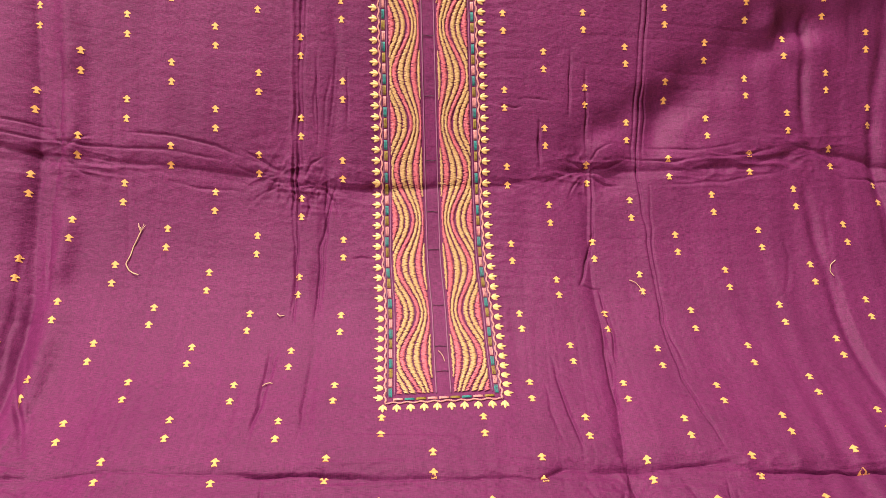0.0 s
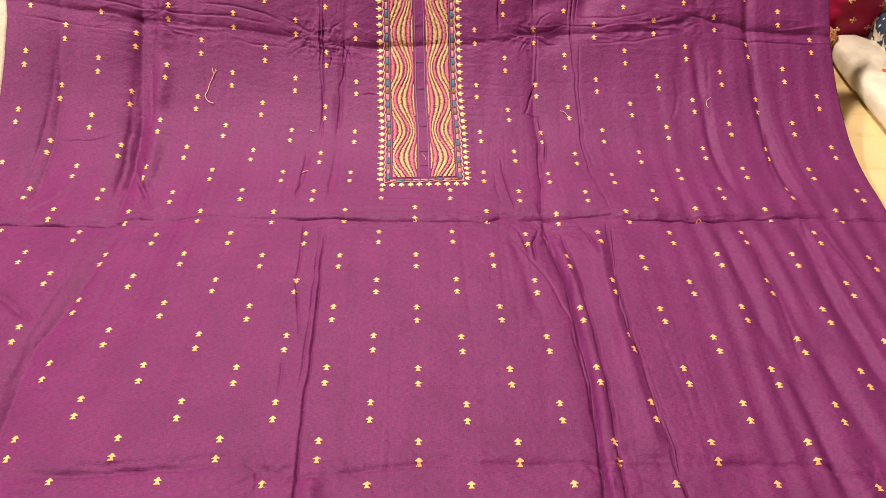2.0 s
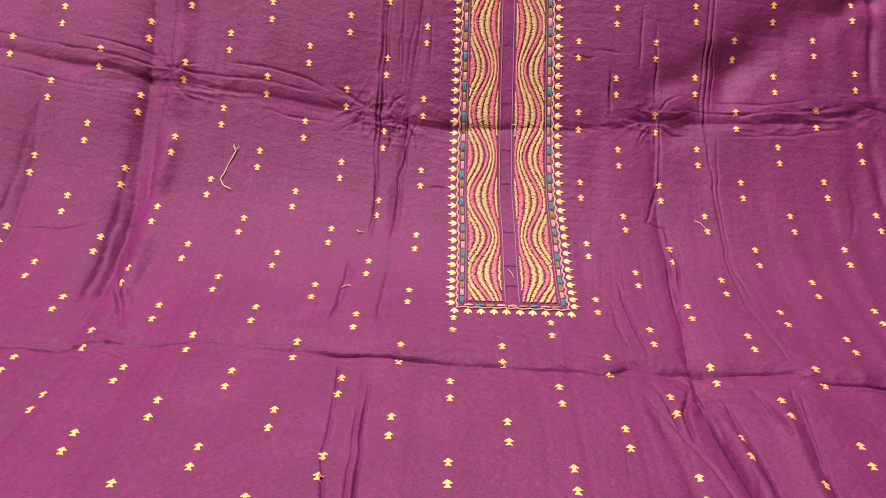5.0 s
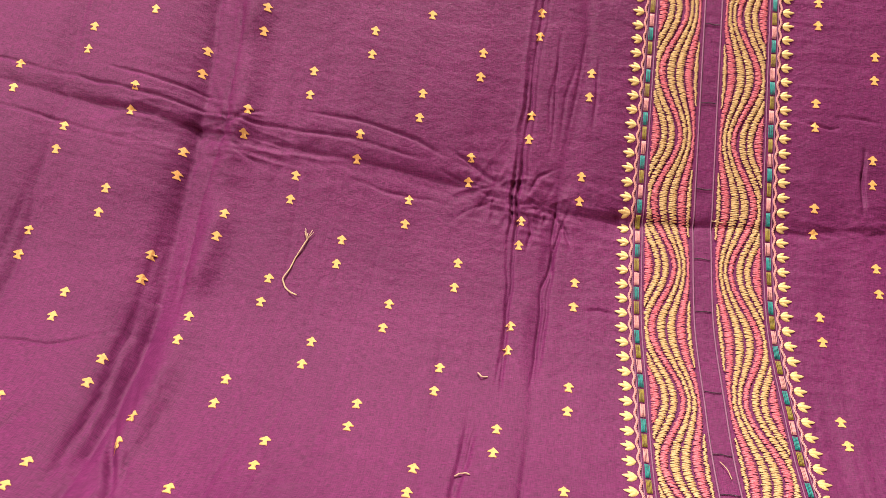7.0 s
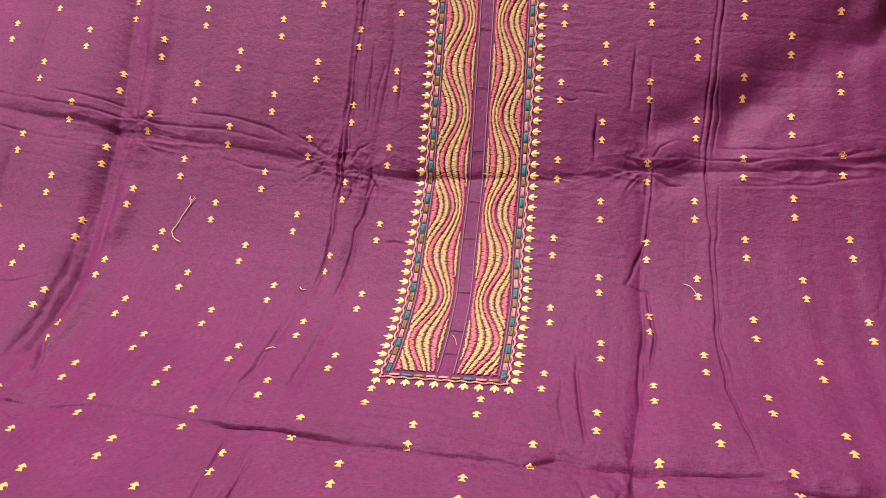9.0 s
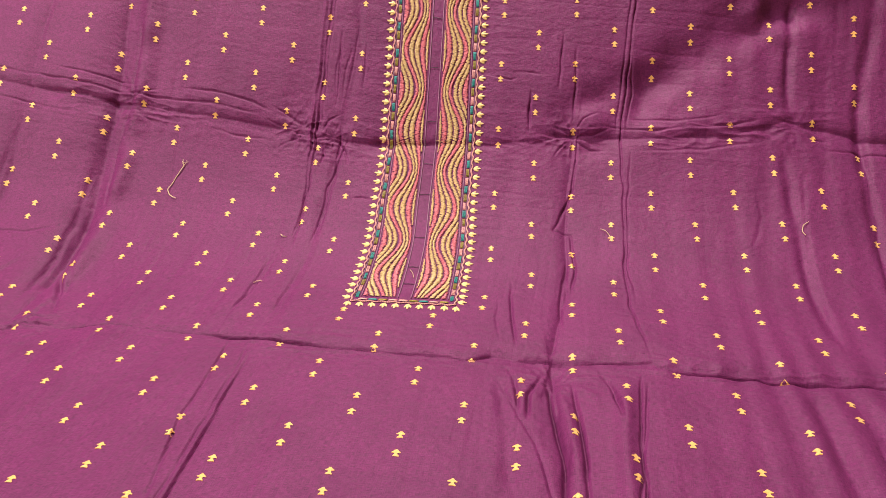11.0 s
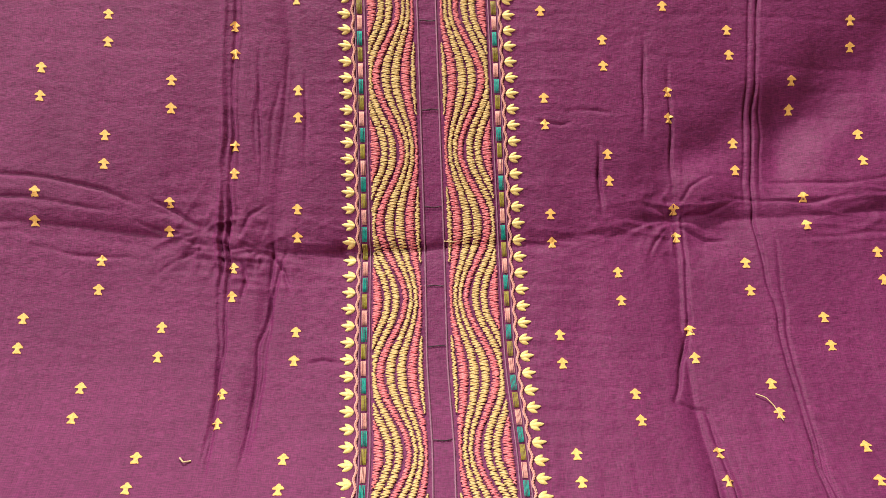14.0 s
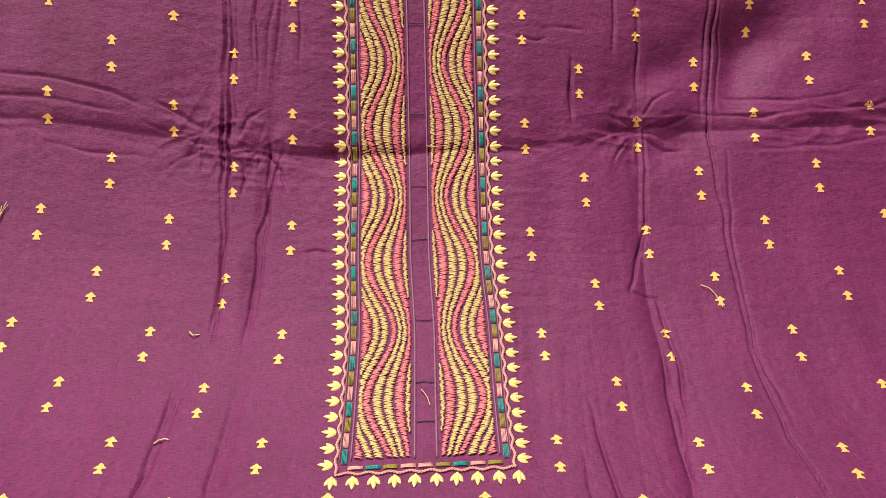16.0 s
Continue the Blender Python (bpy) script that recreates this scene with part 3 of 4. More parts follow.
def bend(x, v):
    """Flat on the floor, then rolling up a slope behind."""
    start = 0.2439 + 0.0724 * x - 0.1727 * x**2 + 0.0813 * x**3 + 0.0707 * x**4
    steep = np.maximum(0.62, 0.9085 - 0.2334 * x - 0.9291 * x**2)
    radius = 0.2886
    d = v - start
    a = np.clip(d / radius, 0, steep)
    rest = np.maximum(d - radius * steep, 0)
    curl = 0.05 + 1.5 * np.clip((x - 0.05) / 0.30, 0, 1)
    more = curl * rest
    y = np.minimum(v, start) + radius * np.sin(a) + (np.sin(steep + more) - np.sin(steep)) / curl
    z = radius * (1 - np.cos(a)) + (np.cos(steep) - np.cos(steep + more)) / curl
    return np.stack([x, y, z], -1), a + more


TABLE = relief(*np.meshgrid(TX, TV, indexing="ij"))


def height(x, v):
    a = np.clip(np.interp(x, TX, np.arange(len(TX))), 0, len(TX) - 1.001)
    b = np.clip(np.interp(v, TV, np.arange(len(TV))), 0, len(TV) - 1.001)
    i, j = a.astype(int), b.astype(int)
    a, b = a - i, b - j
    return (TABLE[i, j] * (1 - a) + TABLE[i + 1, j] * a) * (1 - b) + (TABLE[i, j + 1] * (1 - a) + TABLE[i + 1, j + 1] * a) * b


def lie(x, v, up=0.0):
    """Place of the cloth point x across and v along, raised by up from the cloth."""
    x, v = np.broadcast_arrays(np.asarray(x, float), np.asarray(v, float))
    p, a = bend(x, v)
    h = height(x, v) + up
    p[..., 1] -= h * np.sin(a)
    p[..., 2] += h * np.cos(a)
    return p


# ---- mesh helpers ----
def mesh_object(name, verts, faces, mat, parent=None, label="", uv=None, smooth=True):
    me = bpy.data.meshes.new(name)
    verts = np.asarray(verts, float).reshape(-1, 3)
    if isinstance(faces, np.ndarray):
        me.vertices.add(len(verts))
        me.vertices.foreach_set("co", verts.ravel())
        me.loops.add(faces.size)
        me.loops.foreach_set("vertex_index", faces.ravel().astype(np.int32))
        me.polygons.add(len(faces))
        me.polygons.foreach_set("loop_start", np.arange(0, faces.size, 4, dtype=np.int32))
        me.update(calc_edges=True)
    else:
        me.from_pydata(verts.tolist(), [], faces)
    me.materials.append(mat)
    if uv is not None:
        layer = me.uv_layers.new(name="UVMap")
        loops = np.empty(len(me.loops), np.int32)
        me.loops.foreach_get("vertex_index", loops)
        layer.data.foreach_set("uv", np.asarray(uv, np.float32)[loops].ravel())
    if smooth:
        me.polygons.foreach_set("use_smooth", np.ones(len(me.polygons), bool))
    ob = new(name, me)
    if parent:
        ob.parent = parent
    if label:
        tagged(ob, label)
    return ob


def grid_faces(n, m, start=0):
    i, j = np.meshgrid(np.arange(n - 1), np.arange(m - 1), indexing="ij")
    a = (i * m + j + start).ravel()
    return np.stack([a, a + m, a + m + 1, a + 1], -1)


def part(name, bm, mat, parent, label=""):
    me = bpy.data.meshes.new(name)
    bm.to_mesh(me)
    bm.free()
    me.materials.append(mat)
    me.polygons.foreach_set("use_smooth", np.ones(len(me.polygons), bool))
    ob = new(name, me)
    ob.parent = parent
    return tagged(ob, label) if label else ob


def thread_mesh(lines, radius, flat=0.8, rise=0.0):
    """Rounded threads that lie on the cloth along lines of (x, v, up); returns verts and faces."""
    verts, faces, start = [], [], 0
    for line in lines:
        line = np.asarray(line, float)
        p = lie(line[:, 0], line[:, 1], line[:, 2] + rise)
        _, a = bend(line[:, 0], line[:, 1])
        n = np.stack([0 * a, -np.sin(a), np.cos(a)], -1)
        t = np.gradient(p, axis=0)
        t /= np.linalg.norm(t, axis=1, keepdims=True) + 1e-12
        s = np.cross(t, n)
        s /= np.linalg.norm(s, axis=1, keepdims=True) + 1e-12
        ring = np.stack([p + s * radius, p + n * radius * flat, p - s * radius, p - n * radius * flat], 1)
        verts.append(ring.reshape(-1, 3))
        k = len(line)
        i, c = np.meshgrid(np.arange(k - 1), np.arange(4), indexing="ij")
        a0, a1 = start + 4 * i + c, start + 4 * i + (c + 1) % 4
        faces += np.stack([a0, a1, a1 + 4, a0 + 4], -1).reshape(-1, 4).tolist()
        faces.append((start + 3, start + 2, start + 1, start))
        e = start + 4 * (k - 1)
        faces.append((e, e + 1, e + 2, e + 3))
        start += 4 * k
    return np.concatenate(verts), faces


# ---- room ----
def box(bm, x0, x1, y0, y1, z0, z1):
    m = Matrix.Translation(((x0 + x1) / 2, (y0 + y1) / 2, (z0 + z1) / 2)) @ Matrix.Diagonal((x1 - x0, y1 - y0, z1 - z0, 1))
    bmesh.ops.create_cube(bm, size=1, matrix=m)


def slab(name, box6, mat):
    bm = bmesh.new()
    box(bm, *box6)
    me = bpy.data.meshes.new(name)
    bm.to_mesh(me)
    bm.free()
    me.materials.append(mat)
    return tagged(new(name, me), kind="structure")


slab("floor", (-2.2, 2.2, -2.2, 2.2, -0.16, -0.030), MARBLE)
# unseen walls and ceiling, added only to bounce the lamps' light
slab("bounce_wall_north", (-2.2, 2.2, 2.2, 2.3, -0.16, 2.6), WALL)
slab("bounce_wall_south", (-2.2, 2.2, -2.3, -2.2, -0.16, 2.6), WALL)
slab("bounce_wall_east", (2.2, 2.3, -2.3, 2.3, -0.16, 2.6), WALL)
slab("bounce_wall_west", (-2.3, -2.2, -2.3, 2.3, -0.16, 2.6), WALL)
slab("bounce_ceiling", (-2.3, 2.3, -2.3, 2.3, 2.6, 2.7), WALL)


# plain sloping ledge that bears the upper half of the cloth
sx, sv = np.meshgrid(np.linspace(-0.50, 0.50, 24), np.linspace(0.30, 0.96, 24), indexing="ij")
top, lean_ = bend(sx, sv)
top[..., 1] += 0.03 * np.sin(lean_)
top[..., 2] -= 0.03 * np.cos(lean_)
foot = top.copy()
foot[..., 2] = -0.030
n = 24 * 24
rim = [i * 24 for i in range(24)] + [23 * 24 + j for j in range(1, 24)] + [i * 24 + 23 for i in range(22, -1, -1)] + [j for j in range(22, 0, -1)]
sides = [(a, b, b + n, a + n) for a, b in zip(rim, rim[1:] + rim[:1])]
ledge = mesh_object("ledge", np.concatenate([top.reshape(-1, 3), foot.reshape(-1, 3)]), grid_faces(24, 24).tolist() + sides + [f[::-1] for f in grid_faces(24, 24, n).tolist()], WALL, smooth=False)
tagged(ledge, kind="structure")

# ---- the dress cloth ----
LOW, HIGH = -0.46, 0.98


def left_edge(v):
    return np.interp(v, [-0.5, 0.15, 0.388, 0.45, 0.537, 0.629, 1.0], [-0.585, -0.582, -0.579, -0.581, -0.597, -0.614, -0.66])


def right_edge(v):
    return np.interp(v, [-0.5, 0.0, 0.165, 0.27, 0.37, 0.53, 1.0], [0.575, 0.580, 0.581, 0.589, 0.593, 0.591, 0.60])


along = spaced(LOW, HIGH, 0.11, 0.70, 0.0010, 0.0021)
across = (spaced(-0.585, 0.585, -0.34, 0.34, 0.0009, 0.0020) + 0.585) / 1.17
across = (across / across[-1])[:, None]
NX, NV = len(across), len(along)
gx = left_edge(along)[None] * (1 - across) + right_edge(along)[None] * across
gv = np.broadcast_to(along[None], gx.shape)
cloth = mesh_object("dress_cloth", lie(gx, gv), grid_faces(NX, NV), PURPLE, uv=np.stack([gx, gv], -1).reshape(-1, 2))
tagged(cloth, "creased purple cotton dress cloth with yellow motifs, spread over the floor", "cloth")
thick = cloth.modifiers.new("thickness", "SOLIDIFY")
thick.thickness, thick.offset, thick.use_rim_only = 0.0012, -1, True

# pale woven border on one side
wv = np.linspace(LOW, HIGH, 300)
wx = left_edge(wv)[None] + np.linspace(-0.024, 0.0015, 8)[:, None]
white = mesh_object("selvage", lie(wx, np.broadcast_to(wv[None], wx.shape), 0.0006), grid_faces(8, 300), SELVAGE, cloth, "plain cream woven border of the cloth", uv=np.stack([wx, np.broadcast_to(wv[None], wx.shape)], -1).reshape(-1, 2))
thick = white.modifiers.new("thickness", "SOLIDIFY")
thick.thickness, thick.offset, thick.use_rim_only = 0.0012, -1, True


# ---- woven motifs ----
# where pleats take up or give out cloth: x, v, and how far in millimetres it is drawn
TUGS = [(-0.37, -0.00, -5.8, 10.0), (0.25, 0.26, -2.7, -10.1), (0.24, 0.60, 1.6, 3.5), (-0.01, 0.16, -2.3, 8.1), (-0.28, 0.25, -6.0, 2.5), (0.26, 0.00, -2.0, -3.7), (0.43, 0.00, -3.4, -4.8), (0.47, 0.40, 6.2, -1.1), (0.11, 0.30, 3.5, 7.0), (-0.23, -0.13, 3.6, -2.4), (0.11, 0.38, -1.3, -4.8), (0.33, 0.35, 3.4, -0.8), (0.08, -0.09, 2.7, -1.7), (0.25, 0.09, -1.0, -3.8), (0.27, -0.17, -0.5, -2.4), (0.11, 0.55, -2.8, -1.9), (-0.22, -0.22, 0.3, 2.9), (0.19, 0.55, 2.1, 3.4), (-0.11, 0.50, -2.1, 0.9), (-0.19, 0.33, 1.1, -1.8), (-0.36, -0.17, -2.4, 0.5), (0.20, 0.38, -0.0, 2.2)]


def motif_place(i2, j, h):
    """Where the weave puts motif i2 half columns across, j rows along, h for the lower of the two."""
    u, w = i2 * 0.04485, j * 0.04296 - h * 0.0198
    m = np.array([1, u, w, u * u, u * w, w * w, u**3, u * u * w, u * w * w, w**3, u**4, u**3 * w, u * u * w * w, u * w**3, w**4])
    x, v = (float(m @ [-0.0005, 0.9976, -0.0472, -0.0443, -0.0006, 0.0309, 0.0219, 0.0158, -0.1768, 0.0061, 0.0256, 0.099, 0.0816, 0.15, -0.0278]),
            float(m @ [-0.1764, 0.0167, 1.0183, 0.0526, -0.0159, -0.1092, -0.0894, 0.0354, 0.1902, 0.1022, -0.1938, 0.2228, 0.0808, -0.2086, -0.0305]))
    for tx, tv, dx, dv in TUGS:
        near = 0.001 * math.exp(-((x - tx) ** 2 + (v - tv) ** 2) / 0.075**2)
        x, v = x + dx * near, v + dv * near
    return x, v


HALF = [(0, 4.4), (0.9, 3.9), (1.5, 3.0), (2.4, 2.3), (3.7, 1.3), (3.6, 0.6), (1.5, 0.7), (1.2, -0.6), (1.6, -1.6), (2.6, -2.6), (2.5, -3.5), (1.2, -3.2), (0, -3.3)]
OUTLINE = [(a, b) for a, b in HALF] + [(-a, b) for a, b in reversed(HALF[1:-1])]


def motif(x, v, lean):
    c, s = math.cos(lean), math.sin(lean)
    size = 0.00094
    pts = np.array([(0.0, 0.3)] + [(a + random.uniform(-0.25, 0.25), b + random.uniform(-0.25, 0.25)) for a, b in OUTLINE]) * size
    q = np.stack([pts[:, 0] * c - pts[:, 1] * s, pts[:, 0] * s + pts[:, 1] * c], -1)
    n = len(OUTLINE)
    top = lie(x + q[:, 0], v + q[:, 1], 0.00045)
    low = lie(x + q[1:, 0] * 1.02, v + q[1:, 1] * 1.02, -0.0002)
    faces = [(0, 1 + k, 1 + (k + 1) % n) for k in range(n)]
    faces = [(f[0], f[2], f[1]) for f in faces]
    faces += [(1 + k, 1 + (k + 1) % n, n + 1 + (k + 1) % n, n + 1 + k) for k in range(n)]
    return np.concatenate([top, low]), faces


spots = []
for j in range(-7, 25):
    for i2 in range(-16, 17):
        if (i2 + j) % 2:
            continue
        for h in (0, 1):
            x, v = motif_place(i2, j, h)
            inside = left_edge(v) + 0.006 < x < right_edge(v) - 0.006 and LOW + 0.01 < v < HIGH - 0.01
            strip = abs(x - (-0.005 - 0.037 * (v - 0.225))) < 0.064 and v > 0.222
            slit = abs(x - (-0.005 - 0.037 * (v - 0.225))) < 0.005
            if inside and (not strip or slit):
                spots.append((x, v))
spots.sort(key=lambda s: (s[0] / 1.2) ** 2 + (s[1] - 0.3) ** 2)
rest_v, rest_f = [], []
for k, (x, v) in enumerate(spots):
    verts, faces = motif(x, v, 0.04)
    if k < 300:
        mesh_object("woven_motif", verts, faces, MOTIF, cloth, smooth=False)
    else:
        rest_f += [tuple(i + len(rest_v) for i in f) for f in faces]
        rest_v += verts.tolist()
tagged(mesh_object("motif_weave", rest_v, rest_f, MOTIF, cloth, smooth=False), kind="stuff")

# ---- embroidered neck panel ----
BASE = 0.236


def strip(a, b):
    """Panel coordinates, metres across and up from the panel's foot, to cloth coordinates."""
    a, b = np.asarray(a, float), np.asarray(b, float)
    v = BASE + b + a * (0.05 + 0.03 * np.exp(-np.abs(b) / 0.05))
    c = np.clip((b - 0.09) / 0.08, 0, 1)
    return a - 0.005 - 0.037 * (v - 0.225) - 0.003 * c * c * (3 - 2 * c), v


def sewn(name, lines, radius, mat, label="", flat=0.8, rise=0.0006):
    """Threads given in panel coordinates, as one part."""
    laid = []
    for line in lines:
        line = np.asarray(line, float)
        x, v = strip(line[:, 0], line[:, 1])
        laid.append(np.stack([x, v, line[:, 2] if line.shape[1] > 2 else 0 * x], -1))
    return mesh_object(name, *thread_mesh(laid, radius, flat, rise), mat, cloth, label)


LENGTH = HIGH - BASE - 0.03
EDGE = 0.0440


def wave_band(side, edges, mat, name, seed):
    """Zigzag satin stitches that follow a wavy band; one part for each unbroken run."""
    rng = random.Random(seed)
    runs, line, b, k = [], [], 0.004, 0
    while b < LENGTH:
        lo, hi = edges(b)
        if hi - lo > 0.0012:
            end = (hi - 0.0003 if k % 2 else lo + 0.0003) + rng.uniform(-0.0005, 0.0005)
            line.append((side * end, b + rng.uniform(-0.0004, 0.0004)))
        else:
            runs.append(line)
            line = []
        b += 0.00086 + rng.uniform(-0.00014, 0.00014)
        k += 1
    for line in runs + [line]:
        if len(line) < 4:
            continue
        p = np.array(line)
        q, r = p[:-1], p[1:]
        pts = np.stack([q + (r - q) * f for f in (0.06, 0.3, 0.7, 0.94)], 1).reshape(-1, 2)
        up = np.tile([0.0002, 0.0006, 0.0006, 0.0002], len(q)) + np.repeat([rng.uniform(0, 0.0003) for _ in q], 4)
        sewn(name, [np.column_stack([pts, up])], 0.00048, mat)


IN, OUT = 0.0092, 0.0424
WAVE = 0.1040
CREST = 0.2556


def band_edges(b, k):
    """Outer and inner edge of wavy band k, measured from the slit; pink every third."""
    c = -math.cos(2 * math.pi * (b - CREST) / WAVE)
    first = 0.0137 + 0.0078 * c
    step = 0.0057 if k < 0 else 0.0052 - 0.0018 * c
    outer = first + (k - 0.5) * step if k <= 0 else first + 0.00265 + (k - 0.5 - 0.5) * step
    inner = first + (k + 0.5) * step if k < 0 else first + 0.0026 + k * step
    if k == -3:
        outer = -0.01
    lo, hi = OUT - inner, OUT - outer
    return max(lo, IN), min(hi, OUT)


for side in (-1, 1):
    for k in range(-3, 8):
        pink = k % 3 == 0
        wave_band(side, lambda b: band_edges(b, k), PINK if pink else GOLD, "pink_wave" if pink else "gold_wave", 40 + k)

# piping beside the slit and the bar border
bb = np.arange(-0.001, LENGTH, 0.004)
for a, r in ((-0.0066, 0.0006), (0.0066, 0.0006), (-0.0440, 0.0005), (0.0440, 0.0005), (-0.0506, 0.0004), (0.0506, 0.0004)):
    sewn("piping", [np.stack([np.full_like(bb, a), bb + 0.004], -1)], r, PIPING)


# satin bars, in turn teal, olive and rose
def satin(name, a0, b0, a1, b1, wide, mat):
    """A block of parallel satin threads from one end to the other."""
    along_ = np.array([a1 - a0, b1 - b0])
    side_ = np.array([-along_[1], along_[0]]) / np.hypot(*along_)
    lines = []
    for k in range(5):
        o = side_ * wide * (k / 4 - 0.5) * random.uniform(0.85, 1.15)
        s = random.uniform(0.0, 0.0006)
        pts = [(a0 + o[0] + along_[0] * f, b0 + o[1] + along_[1] * f, 0.0004 * math.sin(math.pi * f) + 0.0002) for f in np.linspace(0.02 + 20 * s * 0.5, 0.98 - 20 * s * 0.5, 5)]
        lines.append(pts)
    return sewn(name, lines, 0.00027, mat)


COLOURS = [("teal_bar", TEAL), ("olive_bar", OLIVE), ("rose_bar", ROSE)]
STEP = 0.0116
for side in (-1, 1):
    for k in range(int(LENGTH / STEP)):
        name, mat = COLOURS[(-k) % 3]
        satin(name, side * 0.0476, 0.0003 + k * STEP, side * 0.0476, 0.0003 + k * STEP + 0.0107, 0.0028, mat)
for k in range(9):
    name, mat = COLOURS[(2, 0, 1, 2, 2, 1, 0, 2, 1)[k]]
    satin(name, -0.0455 + k * 0.0102, -0.0026, -0.0455 + k * 0.0102 + 0.0092, -0.0026, 0.0020, mat)


# wavy braid round the bars
def braid(points):
    lines = []
    for sign in (-1, 1):
        lines.append([(a + na * 0.0006 * sign * math.sin(k * 1.25), b + nb * 0.0006 * sign * math.sin(k * 1.25), 0.0004 + 0.0003 * sign * math.cos(k * 1.25)) for k, (a, b, na, nb) in enumerate(points)])
    sewn("braid", lines, 0.00046, ROSE, "pale pink couched wavy braid")


for side in (-1, 1):
    braid([(side * (0.0522 + 0.0007 * math.sin(2 * math.pi * b / STEP)), b, 1, 0) for b in np.arange(-0.006, LENGTH, 0.0007)])
braid([(a, -0.0066 + 0.0007 * math.sin(2 * math.pi * a / 0.012), 0, 1) for a in np.arange(-0.0525, 0.0526, 0.0007)])


def leaf(a, b, turn):
    """Three fat satin petals that point outward."""
    verts, faces = [], []
    for swing, length, wide, off in ((0.0, 9.0, 3.2, 0.0), (0.55, 6.2, 3.0, 0.6), (-0.55, 6.2, 3.0, 0.6)):
        ang = turn + swing
        c, s = math.cos(ang), math.sin(ang)
        rows = 6
        for k in range(rows):
            f = k / (rows - 1)
            half = wide * 0.5 * (math.sin(math.pi * min(0.98, 0.12 + 0.86 * f)) ** 0.7)
            l = f * length + off
            for o, h in ((-1, 0.0), (-0.5, 0.8), (0.5, 0.8), (1, 0.0)):
                pa, pb = (l * c - o * half * s) * 0.001, (l * s + o * half * c) * 0.001
                x, v = strip(a + pa, b + pb)
                verts.append((float(x), float(v), 0.0002 + 0.0011 * h * math.sin(math.pi * (0.15 + 0.8 * f)) + (0.0004 if swing == 0 else 0)))
        base = len(verts) - rows * 4
        for k in range(rows - 1):
            for o in range(3):
                q = base + 4 * k + o
                faces.append((q, q + 4, q + 5, q + 1))
    verts = np.array(verts)
    p = lie(verts[:, 0], verts[:, 1], verts[:, 2])
    return mesh_object("embroidered_leaf", p, faces, LEAF, cloth)


for side in (-1, 1):
    for k in range(int(LENGTH / STEP)):
        leaf(side * 0.0540, k * STEP, (0 if side > 0 else math.pi) + side * 0.1)
for k in range(10):
    leaf(-0.054 + k * 0.012, -0.0085, -math.pi / 2 + random.uniform(-0.1, 0.1))


# shade of small cross creases in the slit between the panels, drawn as dark lines
def shade_line(b):
    pts = [(a, b + 0.0003 * math.sin(500 * a + 40 * b), 0.0001) for a in np.linspace(-0.0058, 0.0058, 7)]
    return sewn("shade_line", [pts], 0.00035, CREASE_SHADE)


for b in (0.030, 0.060, 0.108, 0.171, 0.213, 0.268, 0.337, 0.402):
    shade_line(b)


# ---- loose threads lying on the cloth ----
def loose_thread(pts, radius, label):
    """A bit of sewing thread through places (x, v) on the cloth."""
    pts = np.array(pts)
    k = np.linspace(0, len(pts) - 1, 6 * len(pts))
    line = np.stack([np.interp(k, range(len(pts)), pts[:, 0]), np.interp(k, range(len(pts)), pts[:, 1]), 0.0012 + 0.0006 * np.sin(k * 2.1)], -1)
    for _ in range(2):
        line[1:-1, :2] = (line[:-2, :2] + line[1:-1, :2] * 2 + line[2:, :2]) / 4
    return tagged(mesh_object("loose_thread", *thread_mesh([line], radius, 1.0), CREAM), label, "thread", "loose threads on the cloth")


bits = loose_thread([(-0.3065, 0.407), (-0.309, 0.398), (-0.312, 0.390), (-0.3135, 0.380), (-0.3165, 0.372), (-0.313, 0.366), (-0.308, 0.363), (-0.303, 0.3615)], 0.00055, "frayed cream sewing thread lying curled on the purple cloth")
for k in range(5):
    end = -0.3065 + 0.0035 * math.cos(k * 0.9), 0.407 + 0.006 + 0.002 * math.sin(k * 2.0)
    fray = np.array([(-0.3068, 0.4062, 0.0014), (0.5 * (end[0] - 0.3068), 0.5 * (end[1] + 0.4062), 0.0018), (*end, 0.0014)])
    mesh_object("frayed_end", *thread_mesh([fray], 0.00022, 1.0), CREAM, bits)
loose_thread([(0.187, 0.379), (0.193, 0.376), (0.197, 0.371), (0.200, 0.361)], 0.0004, "short cream thread caught on a yellow motif")
loose_thread([(0.406, 0.403), (0.400, 0.398), (0.3985, 0.391), (0.401, 0.385)], 0.0004, "short curled cream thread on the purple cloth")
loose_thread([(-0.166, 0.328), (-0.163, 0.325), (-0.159, 0.3265)], 0.0005, "tiny pale lint bit on the purple cloth")
loose_thread([(-0.168, 0.246), (-0.164, 0.249), (-0.159, 0.248)], 0.0005, "tiny pale lint bit on the purple cloth")
loose_thread([(-0.010, 0.290), (-0.006, 0.284), (-0.004, 0.278)], 0.0003, "short pink thread end in the open slit")
loose_thread([(-0.011, 0.4805), (-0.004, 0.4800), (0.002, 0.4815), (0.009, 0.487), (0.014, 0.487)], 0.00028, "thin cream thread trailing over the embroidery")


